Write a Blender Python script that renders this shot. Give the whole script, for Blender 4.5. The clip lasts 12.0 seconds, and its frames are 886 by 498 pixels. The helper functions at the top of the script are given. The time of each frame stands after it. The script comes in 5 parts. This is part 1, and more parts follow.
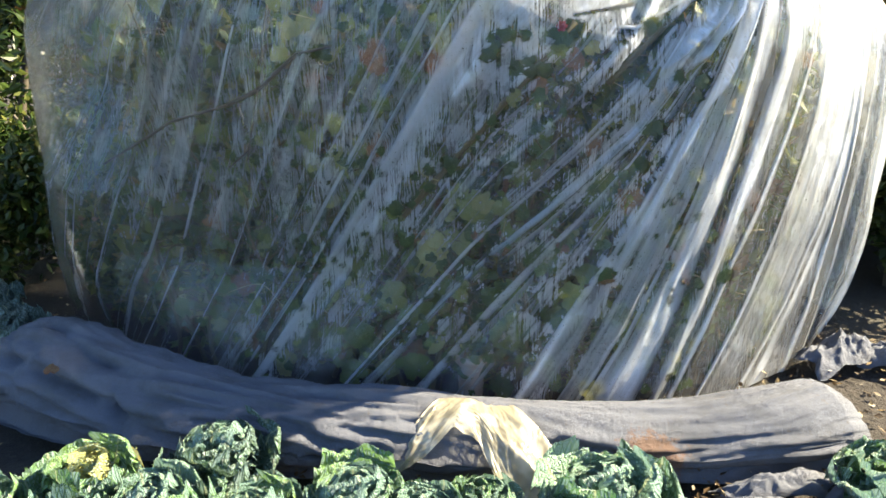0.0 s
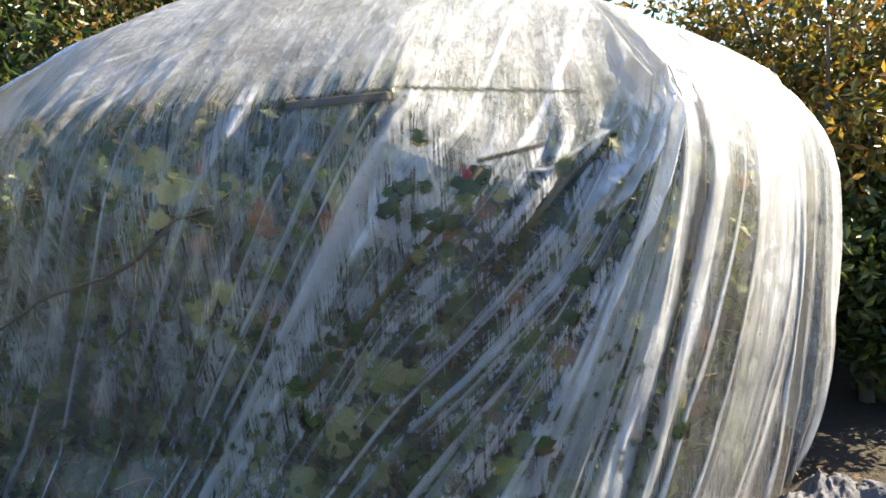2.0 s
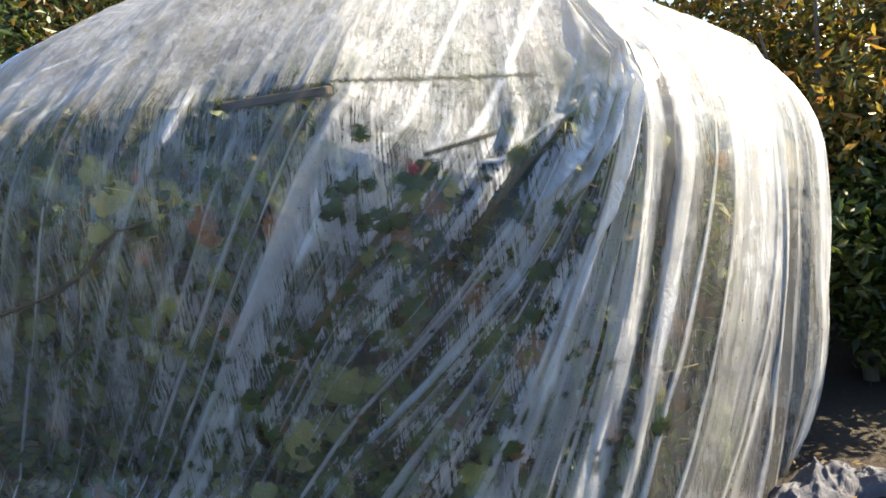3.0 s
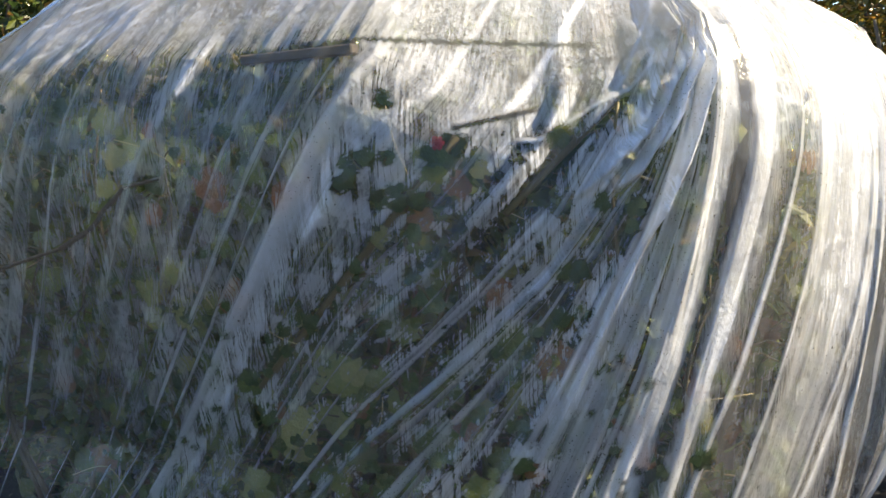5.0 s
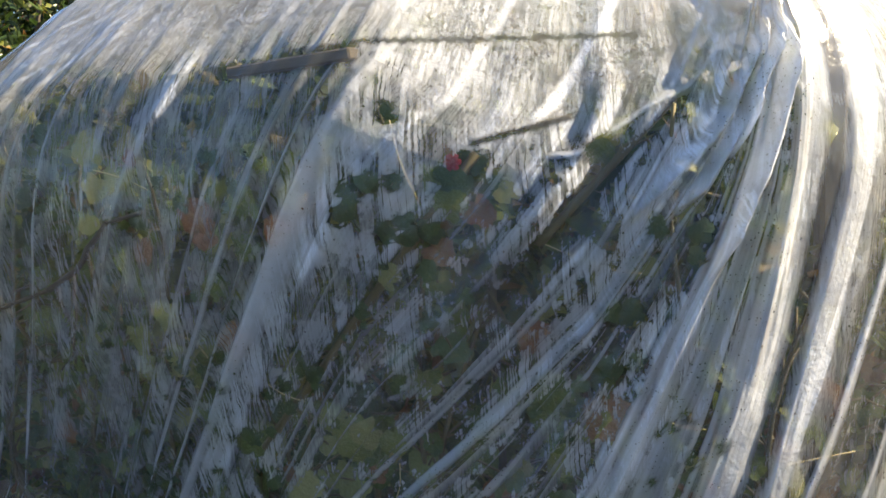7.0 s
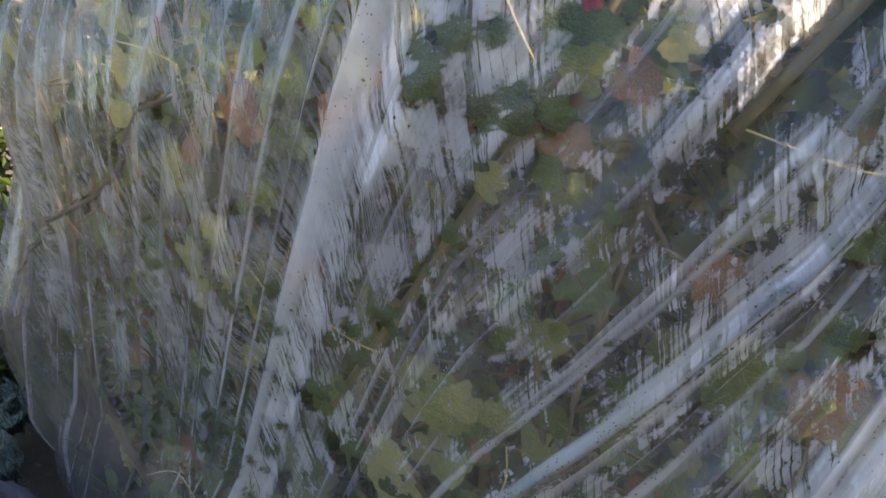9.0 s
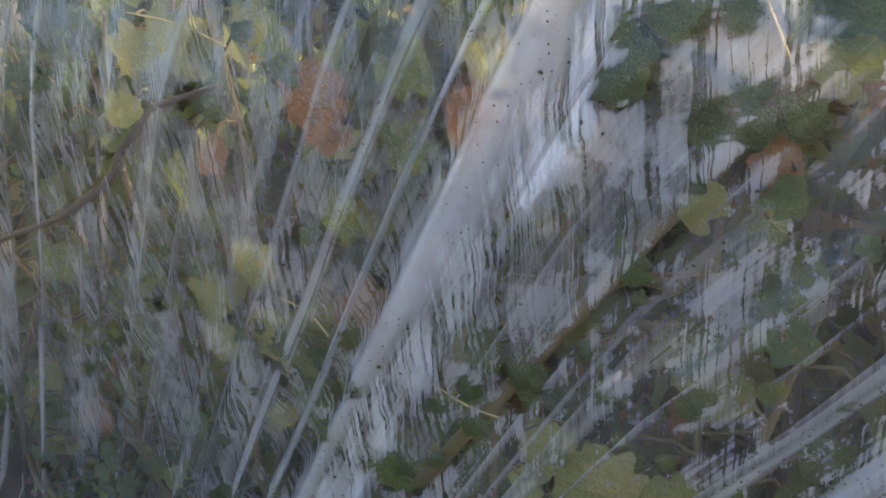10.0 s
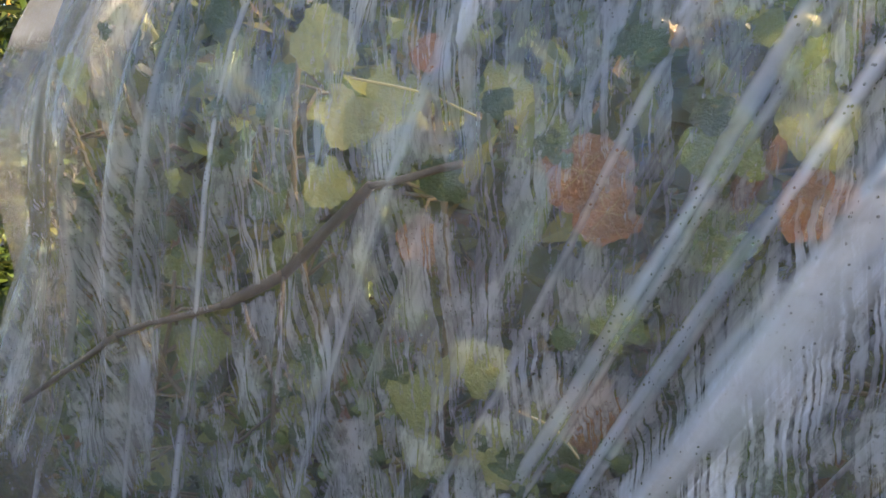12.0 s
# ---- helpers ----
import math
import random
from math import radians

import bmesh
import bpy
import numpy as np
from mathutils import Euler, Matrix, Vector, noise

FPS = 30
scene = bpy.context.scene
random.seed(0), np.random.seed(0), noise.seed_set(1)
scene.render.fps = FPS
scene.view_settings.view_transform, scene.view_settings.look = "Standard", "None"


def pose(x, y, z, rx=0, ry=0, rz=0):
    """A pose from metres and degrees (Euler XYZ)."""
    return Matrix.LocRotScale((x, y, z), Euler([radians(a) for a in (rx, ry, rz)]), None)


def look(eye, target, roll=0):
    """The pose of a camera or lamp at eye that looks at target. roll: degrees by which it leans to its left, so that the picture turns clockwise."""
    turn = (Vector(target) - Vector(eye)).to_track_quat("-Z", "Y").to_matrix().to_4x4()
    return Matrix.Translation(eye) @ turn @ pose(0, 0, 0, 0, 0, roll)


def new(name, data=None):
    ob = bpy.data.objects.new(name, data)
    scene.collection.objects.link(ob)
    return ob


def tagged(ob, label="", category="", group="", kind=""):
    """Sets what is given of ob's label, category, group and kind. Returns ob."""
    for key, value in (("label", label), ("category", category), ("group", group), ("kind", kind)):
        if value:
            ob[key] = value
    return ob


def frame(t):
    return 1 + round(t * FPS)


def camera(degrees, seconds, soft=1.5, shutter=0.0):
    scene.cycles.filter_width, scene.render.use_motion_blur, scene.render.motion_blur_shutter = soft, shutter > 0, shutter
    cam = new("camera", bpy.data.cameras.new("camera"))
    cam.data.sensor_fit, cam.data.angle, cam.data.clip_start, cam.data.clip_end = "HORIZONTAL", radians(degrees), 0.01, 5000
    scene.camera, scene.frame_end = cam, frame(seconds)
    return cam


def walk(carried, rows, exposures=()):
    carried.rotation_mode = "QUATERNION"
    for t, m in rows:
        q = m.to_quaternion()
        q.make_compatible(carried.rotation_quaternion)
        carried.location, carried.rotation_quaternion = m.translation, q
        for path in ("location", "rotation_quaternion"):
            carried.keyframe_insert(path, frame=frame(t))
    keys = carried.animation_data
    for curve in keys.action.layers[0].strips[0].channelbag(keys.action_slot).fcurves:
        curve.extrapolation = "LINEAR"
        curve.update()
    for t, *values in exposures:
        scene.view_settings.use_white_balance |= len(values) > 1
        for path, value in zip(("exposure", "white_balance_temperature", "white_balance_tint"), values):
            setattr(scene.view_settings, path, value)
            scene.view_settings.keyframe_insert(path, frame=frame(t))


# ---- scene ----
cam = camera(63.5, 12.0, soft=1.6)
METRES, EYE, TILT, LEAN, TURN = 2.9, 1.55, -18.0, 0.0, 0.0
ROWS = [
    (0.0, 0.0, 0.0, 0.0, 0.0, 0.0, -0.0),
    (0.5, 0.0193, 0.03, 0.029, 0.67, 2.2, 2.22),
    (1.0, 0.0593, 0.0704, 0.0566, 1.77, 3.78, 3.57),
    (1.5, 0.0883, 0.093, 0.0684, 1.15, 4.46, 5.19),
    (2.0, 0.0848, 0.1017, 0.0801, -1.48, 8.01, 4.07),
    (2.5, 0.0998, 0.11, 0.0842, -0.99, 6.75, 6.54),
    (3.0, 0.1539, 0.1412, 0.0907, 0.1, 7.24, 6.75),
    (5.0, 0.2076, 0.2259, 0.1039, 5.74, 5.98, 1.06),
    (5.5, 0.2213, 0.3003, 0.1288, 10.41, 6.17, 2.63),
    (6.0, 0.2255, 0.3258, 0.1416, 10.14, 6.96, 1.93),
    (6.5, 0.2335, 0.3258, 0.1422, 9.62, 7.18, 3.77),
    (7.0, 0.2278, 0.3357, 0.1484, 10.65, 5.76, 2.24),
    (9.0, 0.2002, 0.521, 0.1587, 21.91, -1.28, 1.14),
    (9.5, 0.1429, 0.5355, 0.1605, 19.94, -0.14, -0.97),
    (10.0, 0.0432, 0.5674, 0.1724, 11.93, -0.49, 1.3),
    (10.5, 0.0012, 0.5833, 0.1841, 11.68, 1.8, 2.24),
    (11.0, -0.0221, 0.6082, 0.1817, 9.19, 1.54, 2.36),
    (11.5, -0.0427, 0.5918, 0.1834, 13.82, 0.45, 2.28),
    (12.0, -0.0881, 0.5989, 0.2013, 11.82, 3.09, 1.28),
]
EXPOSURES = ((0.0, 2.97, 6500, 6), (1.0, 3.1, 6800, 9), (1.5, 2.84, 6800, 8), (2.0, 2.66, 6700, 10), (3.0, 2.53, 6700, 10), (5.0, 2.48, 6800, 11), (5.5, 2.53, 6800, 11), (6.0, 2.63, 6800, 11), (7.0, 2.53, 6900, 11), (9.0, 3.34, 8100, 19), (11.0, 3.44, 8000, 19), (12.0, 3.54, 7900, 19))
walk(cam, [(t, pose(0, 0, EYE, TILT, LEAN, TURN) @ pose(METRES * x, METRES * y, METRES * z, 90 + pitch, roll, yaw)) for t, x, y, z, yaw, pitch, roll in ROWS],
     exposures=EXPOSURES)

# ---- world, sun, exposure ----
SUN_AZ, SUN_EL = 15.0, 36.0          # degrees from +x towards +y, and above the horizon
world = bpy.data.worlds.new("world")
scene.world = world
world.use_nodes = True
wn = world.node_tree.nodes
sky = wn.new("ShaderNodeTexSky")
sky.sky_type = "NISHITA"
sky.sun_disc = False
sky.ozone_density = 4.0
sky.dust_density = 0.4
sky.sun_elevation = radians(SUN_EL)
sky.sun_rotation = radians(90 - SUN_AZ)
wn["Background"].inputs["Strength"].default_value = 0.052
world.node_tree.links.new(sky.outputs[0], wn["Background"].inputs["Color"])
sun_dir = Vector((math.cos(radians(SUN_EL)) * math.cos(radians(SUN_AZ)), math.cos(radians(SUN_EL)) * math.sin(radians(SUN_AZ)), math.sin(radians(SUN_EL))))
sun = new("sun", bpy.data.lights.new("sun", "SUN"))
sun.data.energy, sun.data.angle, sun.data.color = 4.5, radians(0.53), (1.0, 0.85, 0.58)
sun.matrix_world = look(sun_dir * 20, (0, 0, 0))


# ---- materials ----
class Mat:
    """A node material with short-hand calls."""

    def __init__(self, name):
        self.m = bpy.data.materials.new(name)
        self.m.use_nodes = True
        self.t = self.m.node_tree
        self.t.nodes.clear()
        self.out = self.t.nodes.new("ShaderNodeOutputMaterial")

    def n(self, kind, sets=(), **links):
        node = self.t.nodes.new("ShaderNode" + kind)
        sets = dict(sets)
        if "operation" in sets:
            node.operation = sets["operation"]
        if sets.get("use_clamp"):
            node.use_clamp = True
        if "interpolation_type" in sets:
            node.interpolation_type = sets["interpolation_type"]
        if "data_type" in sets:
            node.data_type, node.blend_type = sets["data_type"], sets["blend_type"]
        if "uv_map" in sets:
            node.uv_map = sets["uv_map"]
        if "attribute_name" in sets:
            node.attribute_name = sets["attribute_name"]
        if "feature" in sets:
            node.feature = sets["feature"]
        for key, value in links.items():
            self.put(node, key, value)
        return node

    def put(self, node, key, value):
        key = int(key[1:]) if key[0] == "i" and key[1:].isdigit() else key.replace("_", " ")
        socket = node.inputs[key]
        if isinstance(value, bpy.types.NodeSocket):
            self.t.links.new(value, socket)
        elif isinstance(value, bpy.types.Node):
            self.t.links.new(value.outputs[0], socket)
        else:
            socket.default_value = value

    def noise(self, vec, scale, detail=4.0, rough=0.55):
        return self.n("TexNoise", Vector=vec, Scale=scale, Detail=detail, Roughness=rough).outputs[0]

    def math(self, op, a, b=0.0, clamp=False):
        return self.n("Math", {"operation": op, "use_clamp": clamp}, i0=a, i1=b).outputs[0]

    def ramp(self, fac, lo, hi, to_lo=0.0, to_hi=1.0):
        return self.n("MapRange", {"interpolation_type": "SMOOTHSTEP"}, i0=fac, i1=lo, i2=hi, i3=to_lo, i4=to_hi).outputs[0]

    def colors(self, fac, stops):
        node = self.n("ValToRGB", Fac=fac)
        els = node.color_ramp.elements
        while len(els) < len(stops):
            els.new(0.5)
        for el, (p, c) in zip(els, stops):
            el.position, el.color = p, (*c, 1)
        return node.outputs[0]

    def mix(self, fac, a, b, blend="MIX"):
        node = self.n("Mix", {"data_type": "RGBA", "blend_type": blend})
        for i, v in ((0, fac), (6, a), (7, b)):
            if isinstance(v, bpy.types.NodeSocket):
                self.t.links.new(v, node.inputs[i])
            elif i == 0:
                node.inputs[0].default_value = v
            else:
                node.inputs[i].default_value = (*v, 1) if len(v) == 3 else v
        return node.outputs[2]

    def bump(self, height, strength=0.3, distance=0.01):
        return self.n("Bump", Height=height, Strength=strength, Distance=distance).outputs[0]

    def done(self, shader):
        self.t.links.new(shader.outputs[0] if isinstance(shader, bpy.types.Node) else shader, self.out.inputs[0])
        return self.m


def local(m):
    return m.n("TexCoord").outputs["Object"]


def by_object(m):
    return m.n("ObjectInfo").outputs["Random"]


def leaf_material(name, stops, gloss=0.45, through_light=0.4, vein=(0.42, 0.42, 0.20)):
    m = Mat(name)
    p = local(m)
    blotch = m.noise(p, 2.6, 5.0)
    fac = m.math("ADD", m.math("MULTIPLY", blotch, 0.5), m.math("MULTIPLY", by_object(m), 0.5))
    col = m.colors(fac, stops)
    col = m.mix(m.math("MULTIPLY", m.ramp(m.noise(p, 3.5, 4.0, 0.6), 0.56, 0.72), 0.35), col, (0.28, 0.24, 0.09))
    sep = m.n("SeparateXYZ", Vector=p)
    angle = m.math("ADD", m.math("ARCTAN2", sep.outputs[1], sep.outputs[0]), m.math("MULTIPLY", m.noise(p, 2.0, 2.0), 0.7))
    dist = m.math("SQRT", m.math("ADD", m.math("MULTIPLY", sep.outputs[0], sep.outputs[0]), m.math("MULTIPLY", sep.outputs[1], sep.outputs[1])))
    ray = m.math("MULTIPLY", m.math("ABSOLUTE", m.math("SINE", m.math("MULTIPLY", m.math("SUBTRACT", angle, 1.5708), 3.0))), dist)
    lines = m.ramp(ray, 0.01, 0.06, 0.30, 0.0)
    net = m.n("TexVoronoi", {"feature": "DISTANCE_TO_EDGE"}, Vector=p, Scale=6.0).outputs["Distance"]
    lines = m.math("MAXIMUM", lines, m.ramp(net, 0.0, 0.05, 0.10, 0.0))
    col = m.mix(lines, col, vein)
    bump = m.bump(m.math("ADD", m.noise(p, 5.0, 3.0), m.math("MULTIPLY", net, 0.5)), 0.25, 0.05)
    body = m.n("BsdfPrincipled", Base_Color=col, Roughness=gloss, Normal=bump)
    thin = m.n("BsdfTranslucent", Color=col, Normal=bump)
    return m.done(m.n("MixShader", Fac=through_light, i1=body, i2=thin))


def soil_material():
    m = Mat("garden_soil")
    p = local(m)
    big, fine = m.noise(p, 1.3, 6.0), m.noise(p, 38.0, 6.0, 0.7)
    col = m.colors(fine, [(0.25, (0.010, 0.007, 0.006)), (0.55, (0.026, 0.019, 0.016)), (0.8, (0.06, 0.045, 0.036))])
    col = m.mix(m.ramp(big, 0.5, 0.7), col, (0.035, 0.03, 0.02))
    return m.done(m.n("BsdfPrincipled", Base_Color=col, Roughness=0.95, Normal=m.bump(fine, 0.9, 0.03)))


def fleece_material():
    m = Mat("grey_fleece")
    p = local(m)
    weave, stain = m.noise(p, 190.0, 3.0, 0.7), m.noise(p, 5.0, 6.0, 0.65)
    col = m.mix(m.ramp(stain, 0.42, 0.72), (0.105, 0.113, 0.150), (0.066, 0.070, 0.090))
    col = m.mix(m.math("MULTIPLY", m.ramp(m.noise(p, 26.0, 6.0, 0.7), 0.60, 0.74), 0.7), col, (0.10, 0.075, 0.05))
    soft = m.math("ADD", m.math("MULTIPLY", weave, 0.35), m.noise(p, 22.0, 6.0, 0.65))
    col = m.mix(m.ramp(weave, 0.35, 0.7, 0.35, 0.0), col, (0.07, 0.065, 0.065))
    # one rusty patch of soaked-in soil low on the front
    far = m.n("VectorMath", {"operation": "DISTANCE"}, i0=p, i1=(0.72, 2.07, 0.09)).outputs["Value"]
    rust = m.math("ADD", m.ramp(far, 0.0, 0.26, 0.62, 0.0), m.math("SUBTRACT", m.noise(p, 30.0, 6.0, 0.75), 0.5))
    col = m.mix(m.ramp(rust, 0.22, 0.42, 0.0, 0.85), col, (0.12, 0.065, 0.04))
    body = m.n("BsdfPrincipled", Base_Color=col, Roughness=0.95, Normal=m.n("Bump", Height=m.noise(p, 420.0, 3.0, 0.7), Strength=0.6, Distance=0.003, Normal=m.bump(soft, 0.8, 0.02)).outputs[0])
    return m.done(body)


BLUR = 0.5          # share of the light that misted film scatters on its way through


def film_material(name, tint, thin_fog, thick_fog):
    """Polythene with condensation: milky where fine drops hang, clear in the lines where water ran down and where leaves touch."""
    m = Mat(name)
    uv = m.n("UVMap", {"uv_map": "flow"}).outputs[0]
    sep = m.n("SeparateXYZ", Vector=uv)
    u, v = sep.outputs[0], sep.outputs[1]
    drop = m.n("SeparateXYZ", Vector=m.n("UVMap", {"uv_map": "fall"}).outputs[0])
    p = local(m)
    wander = m.math("MULTIPLY", m.math("SUBTRACT", m.noise(p, 9.0, 4.0, 0.6), 0.5), 0.030)
    uu = m.math("ADD", u, m.math("MULTIPLY", wander, 0.25))
    across = m.math("ADD", drop.outputs[0], wander)

    def along(fu, fv, detail, rough=0.5, shift=0.0):
        at = m.n("CombineXYZ", X=m.math("MULTIPLY", uu, fu), Y=m.math("MULTIPLY", v, fv), Z=shift).outputs[0]
        return m.noise(at, 1.0, detail, rough)

    def down(fu, fv, detail, rough=0.5, shift=0.0):
        at = m.n("CombineXYZ", X=m.math("MULTIPLY", across, fu), Y=m.math("MULTIPLY", drop.outputs[1], fv), Z=shift).outputs[0]
        return m.noise(at, 1.0, detail, rough)

    def lines(tex, lo, hi):
        return m.ramp(m.math("ABSOLUTE", m.math("SUBTRACT", tex, 0.5)), lo, hi)

    def attribute(key):
        return m.n("Attribute", {"attribute_name": key}).outputs["Fac"]

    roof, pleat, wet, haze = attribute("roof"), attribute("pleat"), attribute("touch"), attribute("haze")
    patch, wetness = m.noise(p, 3.6, 5.0, 0.6), m.noise(p, 7.0, 5.0, 0.6)
    soft, fine = along(24.0, 1.3, 4.0, 0.6, 3.0), along(150.0, 3.0, 3.0, 0.6, 7.0)
    smooth = m.ramp(u, 0.92, 1.08, 1.0, 0.35)
    # thin milky film, a little denser in streaks along the folds
    level = m.math("ADD", m.ramp(patch, 0.30, 0.70, 0.34, 0.50), m.math("MULTIPLY", m.math("SUBTRACT", soft, 0.5), m.math("MULTIPLY", smooth, m.ramp(u, -0.3, 0.3, 0.45, 1.15))))
    level = m.math("ADD", level, m.math("MULTIPLY", m.math("SUBTRACT", fine, 0.5), m.math("MULTIPLY", smooth, m.ramp(u, -0.8, -0.1, 0.36, 0.7))))
    level = m.math("ADD", level, m.math("MULTIPLY", m.math("SUBTRACT", down(30.0, 2.4, 5.0, 0.65, 27.0), 0.5), m.math("MULTIPLY", smooth, 0.35)))
    # narrow streaks along the folds, milkier and clearer by turns
    level = m.math("MULTIPLY", level, m.math("MAXIMUM", m.ramp(along(55.0, 1.1, 4.0, 0.65, 91.0), 0.40, 0.60, 0.4, 1.3), m.math("MAXIMUM", m.ramp(u, -0.1, 0.2, 1.0, 0.0), m.ramp(u, 0.9, 1.05, 0.0, 1.0))))
    # straight creases along the folds: one sharp edge, the other fading
    def creased(often, jitter, sharp, shift):
        at = m.math("ADD", m.math("MULTIPLY", u, often), m.math("MULTIPLY", m.noise(m.n("CombineXYZ", X=m.math("MULTIPLY", u, often * 0.7), Y=m.math("MULTIPLY", v, 0.25), Z=shift).outputs[0], 1.0, 2.0), jitter))
        edge = m.math("POWER", m.math("SUBTRACT", 1.0, m.math("FRACT", at)), sharp)
        number = m.math("FLOOR", at)
        fade = m.noise(m.n("CombineXYZ", X=m.math("MULTIPLY", number, 7.31), Y=m.math("MULTIPLY", v, 1.6), Z=shift + 3.0).outputs[0], 1.0, 1.0)
        return m.math("MULTIPLY", edge, m.ramp(fade, 0.42, 0.64))

    # each crease's bright edge is put into the milkiness, besides the bump
    crease = m.math("ADD", m.math("MULTIPLY", creased(7.0, 2.6, 5.0, 41.0), 0.55), m.math("MULTIPLY", creased(17.0, 2.6, 4.0, 57.0), 0.42))
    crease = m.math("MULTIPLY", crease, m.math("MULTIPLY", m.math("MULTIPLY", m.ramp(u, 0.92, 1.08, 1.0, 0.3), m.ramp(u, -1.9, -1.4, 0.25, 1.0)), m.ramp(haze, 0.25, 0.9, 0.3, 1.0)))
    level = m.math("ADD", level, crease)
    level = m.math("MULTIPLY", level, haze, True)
    # clear threads where drops ran straight down, in groups
    wide_runs = m.math("MAXIMUM", lines(down(24.0, 0.6, 2.0, 0.5), 0.006, 0.026), m.ramp(wetness, 0.36, 0.60, 1.0, 0.0))
    thin_runs = m.math("MAXIMUM", lines(down(62.0, 1.0, 2.0, 0.5, 11.0), 0.012, 0.055), m.ramp(m.noise(p, 8.5, 4.0, 0.6), 0.40, 0.62, 0.0, 1.0))
    runs = m.math("MULTIPLY", wide_runs, thin_runs)
    # blots with ragged outlines where leaves wiped the drops away
    ragged = m.math("ADD", m.noise(p, 9.0, 8.0, 0.68), m.math("MULTIPLY", m.math("SUBTRACT", down(60.0, 9.0, 3.0, 0.6, 19.0), 0.5), 0.22))
    ragged = m.math("ADD", ragged, m.math("MULTIPLY", m.math("SUBTRACT", haze, 1.0), 0.10))
    ragged = m.math("SUBTRACT", ragged, m.ramp(u, -0.15, 0.1, 0.0, 0.03))
    wiped = m.ramp(ragged, 0.43, 0.50, 0.0, 1.0)
    blots = m.math("ADD", wiped, m.math("MULTIPLY", m.math("SUBTRACT", 1.0, wiped), m.ramp(u, -0.25, 0.1, 0.55, 0.12)))
    drops = m.n("TexVoronoi", Vector=p, Scale=120.0)
    dot = m.ramp(m.math("ADD", drops.outputs["Distance"], m.math("MULTIPLY", m.noise(p, 190.0, 2.0), 0.25)), 0.20, 0.34, 0.35, 1.0)
    dot = m.math("MAXIMUM", dot, m.ramp(m.noise(p, 16.0, 3.0), 0.44, 0.54, 1.0, 0.0))
    level = m.math("MULTIPLY", m.math("MULTIPLY", level, dot), m.math("MULTIPLY", m.math("MAXIMUM", m.ramp(runs, 0.0, 1.0, 0.2, 1.0), m.math("MAXIMUM", m.ramp(smooth, 0.35, 1.0, 0.65, 0.0), m.ramp(u, -1.3, -0.7, 0.5, 0.0))), m.math("MAXIMUM", blots, m.ramp(smooth, 0.35, 1.0, 0.6, 0.0))))
    level = m.math("MAXIMUM", level, m.math("MULTIPLY", crease, 0.75))
    grain = m.ramp(down(170.0, 14.0, 4.0, 0.7, 83.0), 0.34, 0.58, 0.6, 1.05)
    level = m.math("MULTIPLY", level, grain)
    # the roof: streaked and crazed, with small wiped marks
    cracks = lines(m.noise(p, 44.0, 5.0, 0.66), 0.012, 0.05)
    cracks = m.math("MAXIMUM", cracks, m.ramp(m.noise(p, 5.0, 3.0), 0.47, 0.54, 1.0, 0.0))
    marks = m.ramp(m.noise(p, 62.0, 4.0, 0.65), 0.36, 0.42, 0.0, 1.0)
    over = m.math("ADD", m.ramp(wetness, 0.3, 0.7, 0.33, 0.56), m.math("MULTIPLY", m.math("SUBTRACT", along(20.0, 1.2, 4.0, 0.6, 5.0), 0.5), 0.8))
    over = m.math("ADD", over, m.math("MULTIPLY", m.math("SUBTRACT", fine, 0.5), 0.5))
    over = m.math("MULTIPLY", over, m.ramp(lines(along(60.0, 6.0, 4.0, 0.65, 71.0), 0.01, 0.09), 0.0, 1.0, 0.55, 1.0))
    over = m.math("MULTIPLY", over, m.math("MULTIPLY", m.ramp(cracks, 0.0, 1.0, 0.45, 1.0), m.ramp(marks, 0.0, 1.0, 0.35, 1.0)), True)
    level = m.math("ADD", m.math("MULTIPLY", level, m.math("SUBTRACT", 1.0, roof)), m.math("MULTIPLY", over, roof))
    # folds lie double and milky, beaded with drops
    small = m.n("TexVoronoi", Vector=p, Scale=105.0)
    beads = m.math("MULTIPLY", m.ramp(small.outputs["Distance"], 0.14, 0.24, 0.12, 1.0), m.ramp(m.noise(p, 40.0, 4.0, 0.65), 0.35, 0.6, 0.75, 1.0))
    beads = m.math("MAXIMUM", beads, m.math("MULTIPLY", m.ramp(m.noise(p, 9.0, 3.0), 0.33, 0.45, 1.0, 0.0), 0.9))
    level = m.math("MAXIMUM", level, m.math("MULTIPLY", pleat, m.math("MULTIPLY", m.math("ADD", m.ramp(u, -0.1, 0.6, 0.62, 0.15), m.math("MULTIPLY", fine, m.ramp(u, -0.1, 0.6, 0.35, 1.4))), beads)), True)
    # bits of leaf and soil stuck to the film
    bits = m.n("TexVoronoi", Vector=p, Scale=34.0)
    stuck = m.ramp(m.math("ADD", bits.outputs["Distance"], m.math("MULTIPLY", m.noise(p, 120.0, 2.0), 0.35)), 0.20, 0.32, 0.2, 1.0)
    stuck = m.math("MAXIMUM", stuck, m.ramp(m.noise(p, 21.0, 2.0), 0.46, 0.52, 1.0, 0.0))
    level = m.math("MULTIPLY", m.math("MULTIPLY", level, stuck), m.math("SUBTRACT", 1.0, wet))
    dense = m.math("ADD", m.math("SUBTRACT", thin_fog, m.math("MULTIPLY", wet, thin_fog * 0.7)), m.math("MULTIPLY", level, thick_fog - thin_fog), True)
    crinkle = m.math("ABSOLUTE", m.math("SUBTRACT", m.noise(p, 16.0, 5.0, 0.6), 0.5))
